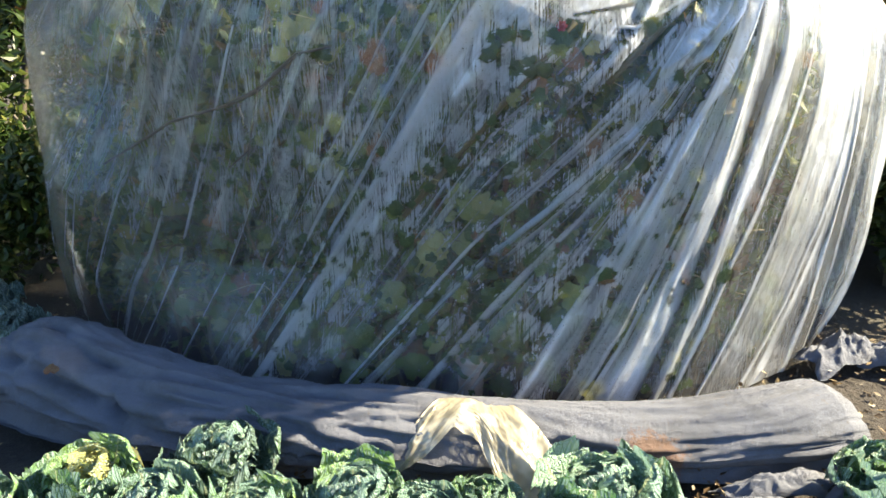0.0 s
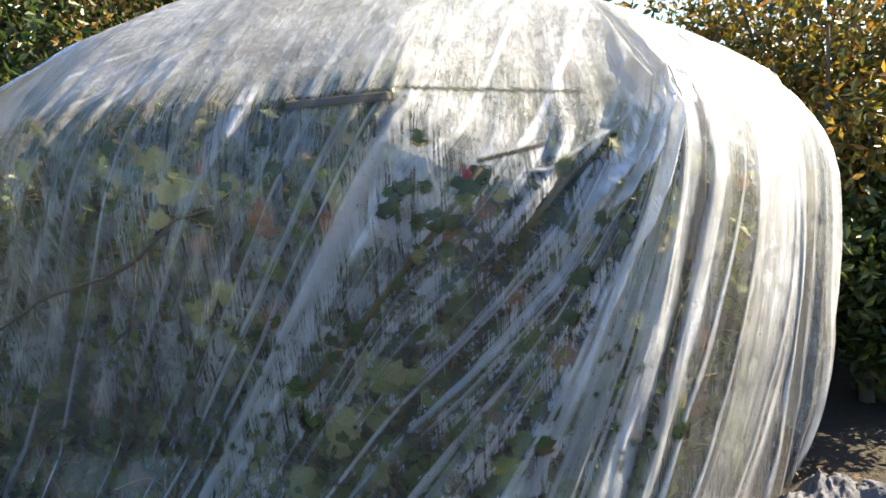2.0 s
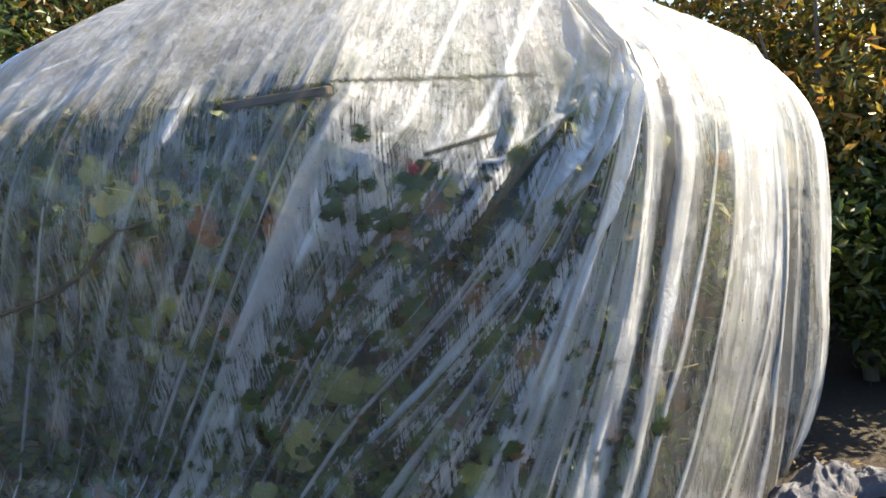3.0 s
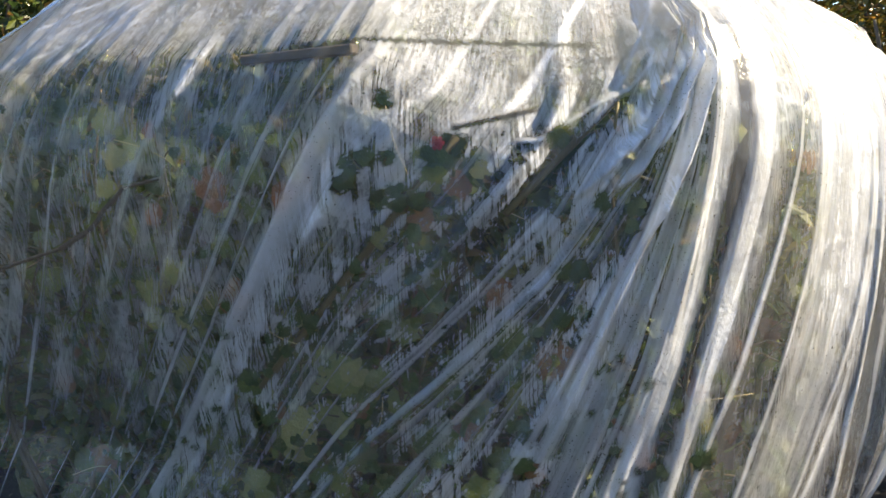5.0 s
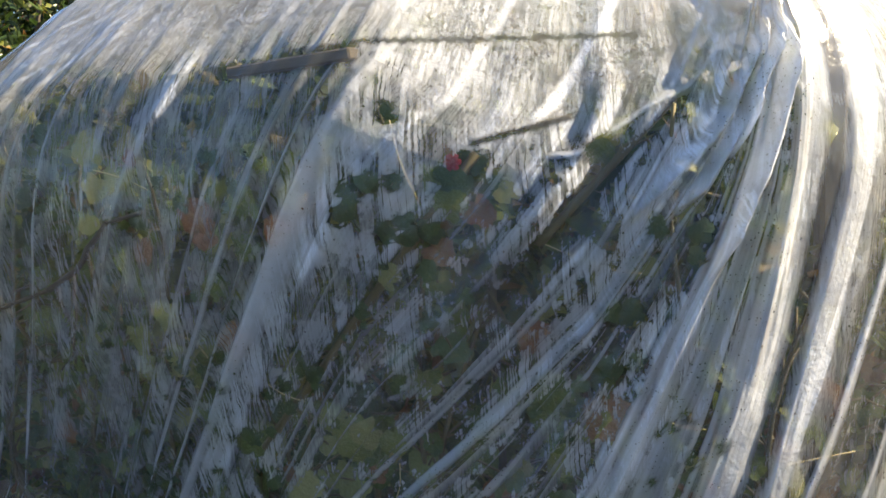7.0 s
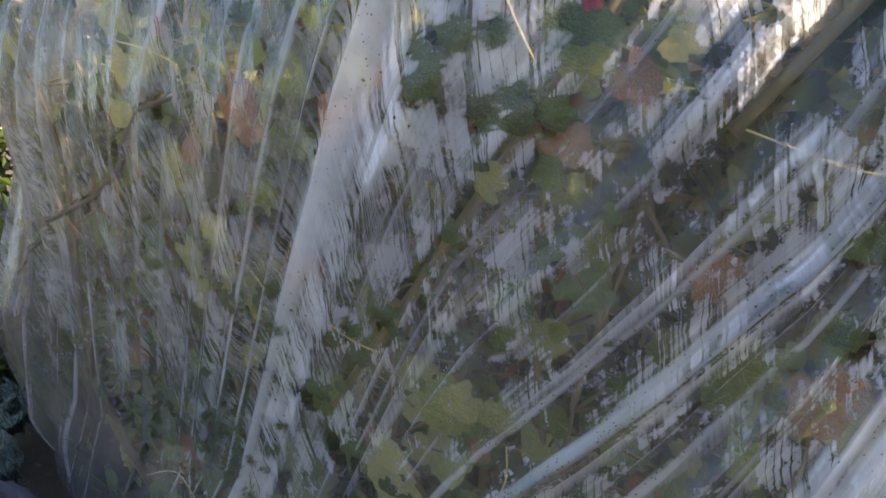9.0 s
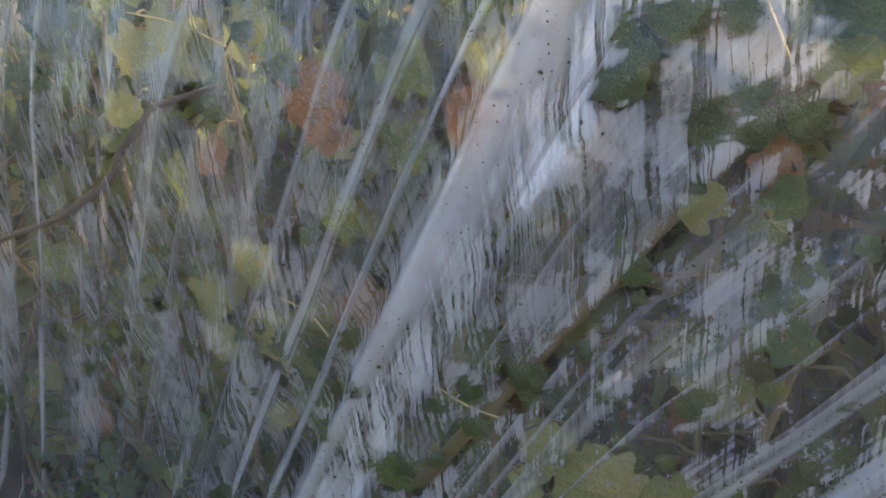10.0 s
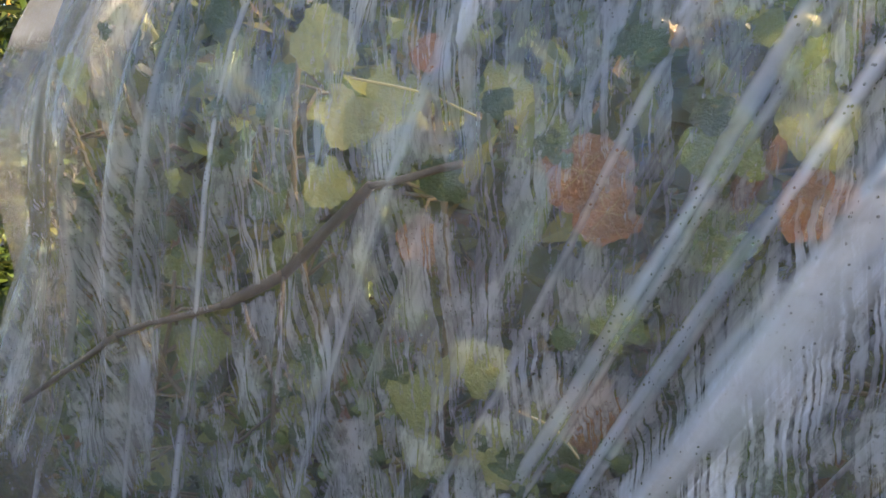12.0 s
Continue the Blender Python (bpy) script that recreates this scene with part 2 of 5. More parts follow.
    bump = m.bump(m.math("ADD", m.math("ADD", m.math("MULTIPLY", crinkle, 7.0), m.math("MULTIPLY", fine, 0.9)), m.math("MULTIPLY", drops.outputs["Distance"], 0.5)), 0.25, 0.003)
    bump = m.n("Bump", Height=crease, Strength=0.5, Distance=0.012, Normal=bump).outputs[0]
    diffuse = m.n("BsdfDiffuse", Color=(*tint, 1), Normal=bump)
    glow = m.n("BsdfTranslucent", Color=(*tint, 1), Normal=bump)
    fog = m.n("MixShader", Fac=0.3, i1=diffuse, i2=glow)
    clear = m.n("BsdfTransparent", Color=(0.96, 0.96, 0.94, 1))
    blurred = m.n("BsdfRefraction", Color=(0.96, 0.96, 0.94, 1), Roughness=0.75, IOR=1.08)
    pane = m.n("MixShader", Fac=m.math("MAXIMUM", m.ramp(level, 0.0, 0.25, 0.08, BLUR), m.math("MULTIPLY", roof, 0.7)), i1=clear, i2=blurred)
    body = m.n("MixShader", Fac=dense, i1=pane, i2=fog)
    shine = m.n("BsdfGlossy", Color=(0.95, 0.97, 1.0, 1), Roughness=0.16, Normal=bump)
    fres = m.math("MULTIPLY", m.n("Fresnel", IOR=1.45, Normal=bump).outputs[0], 0.6)
    return m.done(m.n("MixShader", Fac=fres, i1=body, i2=shine))


def wood_material(name, dark, light):
    m = Mat(name)
    p = local(m)
    stretch = m.n("Mapping", Vector=p, Scale=(1, 1, 0.08)).outputs[0]
    grain = m.noise(stretch, 60.0, 5.0, 0.65)
    col = m.mix(grain, dark, light)
    return m.done(m.n("BsdfPrincipled", Base_Color=col, Roughness=0.8, Normal=m.bump(grain, 0.4, 0.004)))


SOIL = soil_material()
FLEECE = fleece_material()
FILM = film_material("polythene_with_condensation", (0.84, 0.88, 0.99), 0.022, 0.92)
WOOD = wood_material("weathered_wood", (0.05, 0.04, 0.03), (0.20, 0.16, 0.12))
CANE = wood_material("cane", (0.05, 0.042, 0.02), (0.15, 0.12, 0.055))
GREEN = leaf_material("green_leaf", [(0.2, (0.04, 0.08, 0.014)), (0.5, (0.085, 0.13, 0.025)), (0.8, (0.15, 0.19, 0.045))], through_light=0.5)
YELLOW = leaf_material("yellowing_leaf", [(0.2, (0.16, 0.19, 0.06)), (0.5, (0.25, 0.27, 0.10)), (0.8, (0.36, 0.35, 0.16))], through_light=0.5)
DARK = leaf_material("dark_leaf", [(0.2, (0.014, 0.036, 0.008)), (0.5, (0.025, 0.058, 0.012)), (0.8, (0.045, 0.085, 0.018))], through_light=0.25, vein=(0.06, 0.10, 0.04))
BROWN = leaf_material("withered_leaf", [(0.2, (0.10, 0.045, 0.02)), (0.5, (0.20, 0.09, 0.04)), (0.8, (0.28, 0.15, 0.07))])

RED = leaf_material("red_petal", [(0.2, (0.25, 0.02, 0.03)), (0.5, (0.40, 0.04, 0.06)), (0.8, (0.5, 0.08, 0.10))], vein=(0.5, 0.1, 0.1))
BARK = wood_material("bark", (0.03, 0.024, 0.018), (0.12, 0.10, 0.08))
POT = wood_material("pale_clay", (0.42, 0.32, 0.27), (0.55, 0.44, 0.38))
STRAW = wood_material("dry_stem", (0.34, 0.27, 0.12), (0.55, 0.46, 0.24))


# ---- small builders ----
def link(name, bm, material, parent=None, label="", smooth=True):
    mesh = bpy.data.meshes.new(name)
    bm.to_mesh(mesh)
    bm.free()
    mesh.materials.append(material)
    if smooth:
        mesh.shade_smooth()
    ob = new(name, mesh)
    if parent:
        ob.parent = parent
    if label:
        tagged(ob, label)
    return ob


def part(name, bm, material, parent, label=""):
    return link(name, bm, material, parent, label)


def grid_mesh(name, pts, material, parent=None, closed=False, label=""):
    """A sheet through a 2D array of points."""
    pts = np.asarray(pts, float)
    rows, cols = pts.shape[:2]
    idx = np.arange(rows * cols).reshape(rows, cols)
    if closed:
        idx = np.concatenate([idx, idx[:1]], 0)
    faces = np.stack([idx[:-1, :-1], idx[1:, :-1], idx[1:, 1:], idx[:-1, 1:]], -1).reshape(-1, 4)
    mesh = bpy.data.meshes.new(name)
    mesh.from_pydata(pts.reshape(-1, 3).tolist(), [], faces.tolist())
    mesh.materials.append(material)
    mesh.shade_smooth()
    ob = new(name, mesh)
    if parent:
        ob.parent = parent
    if label:
        tagged(ob, label)
    return ob


def tube_points(path, radii, sides=8, wobble=0.0):
    """Rings of points along a path, for stems, posts and rolls."""
    path = [Vector(p) for p in path]
    rings = []
    for i, p in enumerate(path):
        d = (path[min(i + 1, len(path) - 1)] - path[max(i - 1, 0)]).normalized()
        side = d.cross(Vector((0, 0, 1)) if abs(d.z) < 0.9 else Vector((0, 1, 0))).normalized()
        up = side.cross(d)
        r = radii[i] if hasattr(radii, "__len__") else radii
        rings.append([p + (side * math.cos(a) + up * math.sin(a)) * r * (1 + wobble * noise.noise(p * 9 + Vector((a, 0, 0))))
                      for a in [2 * math.pi * k / sides for k in range(sides)]])
    return rings


def tube(name, path, radii, material, parent=None, sides=8, wobble=0.0, label=""):
    rings = tube_points(path, radii, sides, wobble)
    bm = bmesh.new()
    vs = [[bm.verts.new(p) for p in ring] for ring in rings]
    for a, b in zip(vs, vs[1:]):
        for k in range(sides):
            bm.faces.new((a[k], a[(k + 1) % sides], b[(k + 1) % sides], b[k]))
    bm.faces.new(vs[0][::-1])
    bm.faces.new(vs[-1])
    return link(name, bm, material, parent, label)


def smooth_path(pts, steps=8):
    pts = [Vector(p) for p in pts]
    out = []
    for i in range(len(pts) - 1):
        p0, p1, p2, p3 = pts[max(i - 1, 0)], pts[i], pts[i + 1], pts[min(i + 2, len(pts) - 1)]
        for k in range(steps):
            t = k / steps
            out.append(0.5 * (2 * p1 + (p2 - p0) * t + (2 * p0 - 5 * p1 + 4 * p2 - p3) * t * t + (3 * p1 - p0 - 3 * p2 + p3) * t ** 3))
    return out + [pts[-1]]


# ---- the film over the plants: its form ----
# film form begins
PLAN = [(-0.25, 4.75), (-1.5, 4.6), (-2.22, 4.08), (-1.86, 3.42), (-1.31, 2.99), (-0.8, 2.80), (-0.3, 2.68), (0.2, 2.56),
        (0.65, 2.56), (1.15, 2.70), (1.55, 2.95), (1.99, 3.26), (2.26, 3.75), (1.95, 4.35), (1.0, 4.7)]


def closed_curve(pts, steps):
    pts = np.array(pts, float)
    out = []
    n = len(pts)
    for i in range(n):
        p0, p1, p2, p3 = pts[i - 1], pts[i], pts[(i + 1) % n], pts[(i + 2) % n]
        for t in np.arange(steps) / steps:
            out.append(0.5 * (2 * p1 + (p2 - p0) * t + (2 * p0 - 5 * p1 + 4 * p2 - p3) * t * t + (3 * p1 - p0 - 3 * p2 + p3) * t ** 3))
    return np.array(out)


RING = closed_curve(PLAN, 40)
RING = np.concatenate([RING, RING[:1]])
RING_S = np.concatenate([[0], np.cumsum(np.linalg.norm(np.diff(RING, axis=0), axis=1))])
ZERO = np.interp(0.0, RING[200:360, 0], RING_S[200:360])      # the way round at x = 0 of the front
RING_S = RING_S - ZERO
ROUND = RING_S[-1] - RING_S[0]


def plan_at(s):
    """Plan point and outward normal at s metres round the cover; s is 0 at the middle of the front and grows to the right."""
    s = (np.asarray(s, float) - RING_S[0]) % ROUND + RING_S[0]
    x, y = np.interp(s, RING_S, RING[:, 0]), np.interp(s, RING_S, RING[:, 1])
    e = 0.03
    s1, s2 = (s + e - RING_S[0]) % ROUND + RING_S[0], (s - e - RING_S[0]) % ROUND + RING_S[0]
    tx = np.interp(s1, RING_S, RING[:, 0]) - np.interp(s2, RING_S, RING[:, 0])
    ty = np.interp(s1, RING_S, RING[:, 1]) - np.interp(s2, RING_S, RING[:, 1])
    ln = np.hypot(tx, ty) + 1e-9
    return x, y, ty / ln, -tx / ln


def eave_at(s):
    return np.interp(s, [-2.6, -1.9, -1.2, -0.5, 0.18, 0.35, 0.68, 0.95, 1.12, 1.19, 1.26, 1.5, 1.9, 2.6], [1.72, 1.72, 1.76, 1.79, 1.79, 1.70, 1.60, 1.67, 1.80, 1.835, 1.80, 1.78, 1.77, 1.68])


def wall_in(s, h):
    """How far the wall lies inside the plan curve, at the share h of the eave's height (1 at the eave)."""
    base = np.interp(h, [0, 0.1, 0.25, 0.5, 0.80, 0.86, 0.91, 0.95, 0.98, 1.0], [0.02, 0.01, 0.0, 0.0, 0.0, 0.012, 0.035, 0.065, 0.095, 0.12])
    tuck = np.interp(s, [-1.95, -1.65, -1.45], [0.0, 0.10, 0.0])
    tuck = tuck + np.interp(s, [1.75, 2.1, 2.7], [0.0, 0.13, 0.13])
    flare = np.interp(s, [-1.6, -1.3, -0.8, -0.2, 0.2], [0.0, 0.16, 0.22, 0.14, 0.03])
    shoulder = np.interp(s, [1.3, 1.7, 2.4], [0.0, 0.07, 0.10])
    base = base + np.interp(s, [-2.6, -2.3, -1.9, -1.5, -1.2], [0.0, 0.16, 0.21, 0.09, 0.0]) * np.clip((h - 0.48) / 0.25, 0, 1) - np.interp(s, [-2.4, -1.9, -1.6, -1.25], [0.0, 0.10, 0.12, 0.0]) * np.clip(1.2 - 2 * np.abs(h - 0.38), 0, 1)
    return base + tuck * np.clip(1 - h / 0.35, 0, 1) ** 1.5 - flare * np.clip(1 - h / 0.32, 0, 1) + shoulder * np.clip((h - 0.55) / 0.45, 0, 1) ** 2
# film form ends


# where each fold meets the eave and the ground, left to right
FLOW_Q = [-3.2, -2.65, -2.1, -1.605, -1.045, -0.425, -0.275, 0.36, 0.70, 0.80, 0.88, 0.96, 1.03, 1.15, 1.28, 1.45, 1.78, 1.83, 1.87, 1.93, 2.30, 3.0]
FLOW_LOW = [-3.2, -2.7, -2.3, -1.93, -1.37, -0.95, -0.82, -0.43, 0.22, 0.40, 0.47, 0.58, 0.66, 0.82, 0.88, 1.05, 1.28, 1.37, 1.62, 1.75, 2.20, 3.0]
FLOW_MID = [-3.2, -2.65, -2.1, -1.605, -1.045, -0.425, -0.275, 0.36, 0.68, 0.82, 0.90, 0.975, 1.035, 1.15, 1.28, 1.48, 1.78, 1.83, 1.86, 1.91, 2.30, 3.0]
FLOW_TOP = [-3.2, -2.6, -1.9, -1.28, -0.72, 0.10, 0.27, 1.12, 1.165, 1.18, 1.19, 1.205, 1.23, 1.36, 1.60, 1.67, 1.86, 1.89, 1.93, 2.08, 2.40, 3.0]
# folds: where (at half height), how proud at the eave and at the ground, half width, sharpness on its left side
FOLDS = [
    (-1.90, 0.01, 0.03, 0.06, 0.6), (-1.62, 0.02, 0.05, 0.08, 0.5), (-1.38, 0.02, 0.03, 0.05, 0.6), (-1.23, 0.012, 0.02, 0.03, 0.6), (-1.10, 0.012, 0.02, 0.03, 0.6), (-1.02, 0.015, 0.02, 0.03, 0.6),
    (-0.75, 0.02, 0.03, 0.05, 0.5), (-0.43, 0.02, 0.03, 0.035, 0.4), (-0.36, 0.02, 0.03, 0.03, 0.5), (-0.303, 0.02, 0.025, 0.20, 0.10),
    (0.36, 0.02, 0.03, 0.04, 0.5), (0.56, 0.02, 0.04, 0.04, 0.5)]
FOLDS_RIGHT = [
    (0.70, 0.012, 0.03, 0.10, 0.3), (0.745, 0.02, 0.010, 0.05, 0.2), (0.84, 0.006, 0.01, 0.06, 0.2), (0.870, 0.006, 0.008, 0.03, 0.5), (0.955, 0.016, 0.018, 0.12, 0.15), (1.145, 0.008, 0.008, 0.09, 0.2),
    (1.29, 0.006, 0.006, 0.06, 0.2), (1.446, 0.006, 0.006, 0.07, 0.25),
    (1.79, 0.005, 0.007, 0.05, 0.3), (1.885, 0.006, 0.007, 0.05, 0.3), (2.05, 0.02, 0.02, 0.05, 0.6), (2.2, 0.02, 0.02, 0.05, 0.6)]
# milky bands along the folds: from, to, strength at the ground, half way and at the eave
BANDS = [
    (-1.73, -1.715, 0.3, 0.5, 0.4), (-1.60, -1.59, 0.2, 0.4, 0.3), (-1.38, -1.37, 0.25, 0.4, 0.3), (-1.20, -1.185, 0.3, 0.5, 0.4), (-1.05, -1.04, 0.2, 0.55, 0.5), (-0.77, -0.755, 0.35, 0.5, 0.4), (-0.60, -0.592, 0.2, 0.4, 0.4),
    (-0.54, -0.53, 0.2, 0.45, 0.4), (-0.45, -0.436, 0.35, 0.6, 0.6), (-0.372, -0.358, 0.2, 0.65, 0.65), (0.0, 0.01, 0.1, 0.3, 0.4), (0.245, 0.262, 0.75, 0.5, 0.1), (0.34, 0.36, 0.25, 0.45, 0.3), (0.49, 0.51, 0.5, 0.45, 0.3), (0.60, 0.61, 0.3, 0.3, 0.3),
    (0.703, 0.722, 0.9, 0.85, 0.4), (0.735, 0.772, 0.0, 0.7, 1.0), (0.80, 0.88, 0.2, 0.38, 0.2), (0.80, 0.815, 0.3, 0.8, 0.6), (0.87, 0.885, 0.6, 0.7, 0.3), (0.912, 0.928, 0.7, 0.75, 0.4), (0.95, 1.06, 0.85, 0.78, 0.9),
    (1.14, 1.21, 0.35, 0.95, 0.75), (1.288, 1.312, 0.95, 0.95, 0.7), (1.24, 1.25, 0.1, 0.2, 0.3), (1.445, 1.468, 0.9, 0.8, 0.6), (1.47, 1.80, 0.06, 0.45, 0.75),
    (1.79, 1.81, 0.9, 0.9, 0.7), (1.835, 1.85, 0.85, 0.7, 0.6), (1.88, 1.902, 0.8, 0.95, 0.7), (1.985, 2.0, 0.6, 0.7, 0.7), (2.08, 2.09, 0.3, 0.4, 0.5), (2.20, 2.34, 0.7, 0.9, 0.8)]
# short folds that fan out under the hanging point: way round and share of the height at the tip and at the point, half width, how proud
FAN = [(0.78, 0.835, 1.15, 0.985, 0.012, 0.045), (0.87, 0.825, 1.165, 0.975, 0.013, 0.05), (0.94, 0.735, 1.18, 0.965, 0.014, 0.05), (0.99, 0.87, 1.14, 0.985, 0.008, 0.02), (0.60, 0.93, 1.05, 0.99, 0.006, 0.012), (1.02, 0.80, 1.185, 0.96, 0.008, 0.025)]


def smooth_noise(a, b, seed):
    """Value noise in two dimensions, for arrays; about -1 to 1."""
    g = np.random.default_rng(seed).uniform(-1, 1, (64, 64))
    ia, ib = np.floor(a).astype(int), np.floor(b).astype(int)
    fa, fb = a - ia, b - ib
    fa, fb = fa * fa * (3 - 2 * fa), fb * fb * (3 - 2 * fb)
    at = lambda i, j: g[i % 64, j % 64]
    return (at(ia, ib) * (1 - fa) + at(ia + 1, ib) * fa) * (1 - fb) + (at(ia, ib + 1) * (1 - fa) + at(ia + 1, ib + 1) * fa) * fb


def creases(a, b, seed):
    return sum((1 - 2 * np.abs(smooth_noise(a * f, b * f, seed + i))) / f for i, f in enumerate((1.0, 2.1, 4.3)))


def film_points():
    rng = np.random.default_rng(4)
    front = np.arange(-2.7, 2.7, 0.008)
    back = np.arange(2.7, ROUND - 2.7, 0.05)
    q = np.concatenate([front, back])
    h = np.concatenate([np.linspace(0, 1, 210), np.linspace(1, 2, 90)[1:]])
    Q, H = np.meshgrid(q, h, indexing="ij")
    hw = np.clip(H, 0, 1)
    inside = Q < 3.0
    s = np.where(inside, np.interp(Q, FLOW_Q, FLOW_LOW) * (1 - hw) * (1 - 2 * hw) + np.interp(Q, FLOW_Q, FLOW_MID) * 4 * hw * (1 - hw) + np.interp(Q, FLOW_Q, FLOW_TOP) * hw * (2 * hw - 1), Q)
    x, y, nx, ny = plan_at(s)
    eave = np.where(inside, eave_at(s), 1.72)
    eave = eave + 0.010 * np.sin(9.0 * s + 1) + 0.004 * np.sin(23.0 * s) + 0.0012 * np.sin(57.0 * s + 2)
    inn = wall_in(s, hw)
    # folds
    d = np.zeros_like(Q)
    pleat = np.zeros_like(Q)
    for at, top, low, wide, left in FOLDS + FOLDS_RIGHT:
        r = (Q - at) / wide
        r = np.where(r < 0, -r / left, r)
        calm_top = 1 - 0.6 * np.clip((hw - 0.7) / 0.25, 0, 1) * (at > 0.95)
        d += np.clip(1 - r, 0, 1) ** 1.4 * (low + (top - low) * hw) * calm_top
        if at > 0.65:
            continue
        swell = 0.65 + 0.35 * np.sin(5 * H + 37 * at)
        if -0.31 < at < -0.25:
            swell = 0.22 + 0.95 * np.exp(-((H - 0.74) / 0.16) ** 2) + 0.45 * np.exp(-((H - 0.15) / 0.25) ** 2)
        strong = np.clip(50 * low, 0, 1) * np.interp(at, [-0.9, -0.5, -0.3, 0.3, 0.4, 0.56, 0.9], [0.2, 0.2, 0.62, 0.4, 0.3, 0.2, 1.0])
        half = np.interp(at, [-0.3, -0.2, 0.7, 0.76, 0.78, 0.85], [0.42, 0.55, 0.55, 0.25, 0.25, 0.75]) * wide * swell + 0.004
        if at < -0.31:
            half, strong = 0.26 * wide * swell + 0.003, strong * (1.0 if at > -0.6 else 0.8)
        r = (Q - at) / half
        edge = np.where(r < 0, np.clip(1 + r * half / 0.008, 0, 1), np.clip(1.5 - 1.5 * r, 0, 1))
        pleat = np.maximum(pleat, edge * strong * (np.interp(hw, [0.15, 0.35, 0.55, 0.66], [0.75, 0.8, 0.85, 1.0]) if -0.31 < at < -0.25 else 0.62 + 0.38 * np.sin(8 * H + 40 * at)))
    for s0, h0, s1, h1, half, proud in FAN:
        ax, az = s1 - s0, 1.8 * (h1 - h0)
        f = np.clip(((s - s0) * ax + 1.8 * (hw - h0) * az) / (ax * ax + az * az), 0, 1)
        off = ((s - s0) * az - 1.8 * (hw - h0) * ax) / np.hypot(ax, az)
        reach = np.hypot(s - s0 - f * ax, 1.8 * (hw - h0) - f * az)
        wide = 1.5 * half * (1.1 - 0.4 * f)
        near = np.clip(1.7 - 1.7 * reach / wide, 0, 1) * np.clip(f * 8, 0.0, 1)
        pleat = np.maximum(pleat, near * (0.7 + 0.3 * smooth_noise(f * 14 + s0 * 50, 0 * f, 65)))
        d += proud * np.clip(1 - np.where(off > 0, off, -3.0 * off) / 0.04, 0, 1) ** 1.5 * (reach < 0.06) * np.clip(f * 5, 0, 1) * np.clip((1 - f) * 6, 0, 1)
    for lo, hi, low, mid, top in BANDS:
        strength = np.interp(hw, [0, 0.5, 1], [low, mid, top])
        wander = 0.006 * smooth_noise(H * 9 + 31 * lo, Q * 0 + 5, 61)
        mid_q, half = (lo + hi) / 2 + wander, (hi - lo) / 2 * (1 + 0.35 * smooth_noise(H * 5 + 17 * lo, Q * 0 + 2, 62))
        soft = 0.006 if hi - lo < 0.1 else 0.05
        off = Q - mid_q
        shape = np.clip((half + off) / soft + 0.5, 0, 1) * (np.clip((half - off) / soft + 0.5, 0, 1) if hi - lo > 0.06 else np.clip((1.5 * half - off) / (1.8 * half), 0, 1))
        pleat = np.maximum(pleat, shape * strength * (0.85 + 0.3 * smooth_noise(H * 12 + 9 * lo, Q * 20, 63)))

    def wave(freq, seed, hfreq=0.0):
        k = np.random.default_rng(seed)
        tot = np.zeros_like(Q)
        for i in range(5):
            f = freq * (0.6 + 0.9 * k.random())
            tot += np.sin(6.283 * (Q * f + k.random() + hfreq * (k.random() - 0.3) * hw))
        return tot / 2.2
    calm = np.interp(Q, [-1.2, -0.6, -0.25, 0.5, 0.7, 2.0, 2.3], [0.8, 0.6, 0.35, 0.35, 0.15, 0.10, 0.8])
    low_fade = 0.35 + 0.65 * np.clip(hw * 2, 0, 1)
    d += calm * low_fade * (0.016 * wave(5, 1, 0.8) * (0.4 + 0.6 * np.sin(5 * H + 2 * Q) ** 2) + 0.006 * wave(15, 2, 1.2) + 0.0022 * wave(38, 3, 2.0))
    d += 0.006 * creases(Q * 7 + 1.0 * H, H * 3.0, 41) * np.clip(0.4 + smooth_noise(Q * 2, H * 3, 51), 0, 1)
    d += 0.02 * np.sin(2.3 * Q + 3.1 * H) * np.sin(4.0 * H + 1.3 * Q)
    roof = np.clip(H - 1, 0, 1)
    px, py, pz = x - nx * (inn - d), y - ny * (inn - d), eave * hw
    # roof: from the eave to the ridge
    rx = np.clip((x - nx * inn) * 0.92 + 0.4 * np.clip(1.1 - x, 0, 1), -1.85, 1.9)
    ry = 3.55 + 0.0 * rx
    rz = np.interp(rx, [-1.85, -1.1, -0.65, 0.0, 0.6, 1.1, 1.45, 1.9], [1.74, 2.11, 2.25, 2.40, 2.38, 2.15, 2.02, 1.80])
    roof_side = np.clip((np.abs(rx) - 1.0) / 0.9, 0, 1)
    up = 1 - (1 - roof) ** 1.5
    ex, ey, fade = x - nx * inn, y - ny * inn, (1 - roof) ** 12
    gx, gy, gz = ex + (rx - ex) * roof + (px - ex) * fade, ey + (ry - ey) * roof + (py - ey) * fade, pz + (rz - eave) * up
    for low_q, high_q, tall in ((0.95, 0.70, 0.014), (0.70, 0.62, 0.012), (0.52, 0.55, 0.014), (0.30, 0.45, 0.016), (0.05, 0.35, 0.014), (-0.35, 0.25, 0.016), (-0.62, 0.05, 0.014), (-0.95, -0.10, 0.016), (-1.15, -0.30, 0.012), (-1.35, -0.45, 0.014), (1.5, 1.1, 0.012)):
        gz += np.where(roof > 0, 1, 0) * tall * 0.55 * np.clip(1 - np.abs(Q - low_q - (high_q - low_q) * roof) / 0.035, 0, 1) ** 1.3 * np.clip(roof * 6, 0, 1)
    ripple = 0.0012 * wave(6, 5, 3.0) + 0.0004 * wave(23, 6, 5.0)
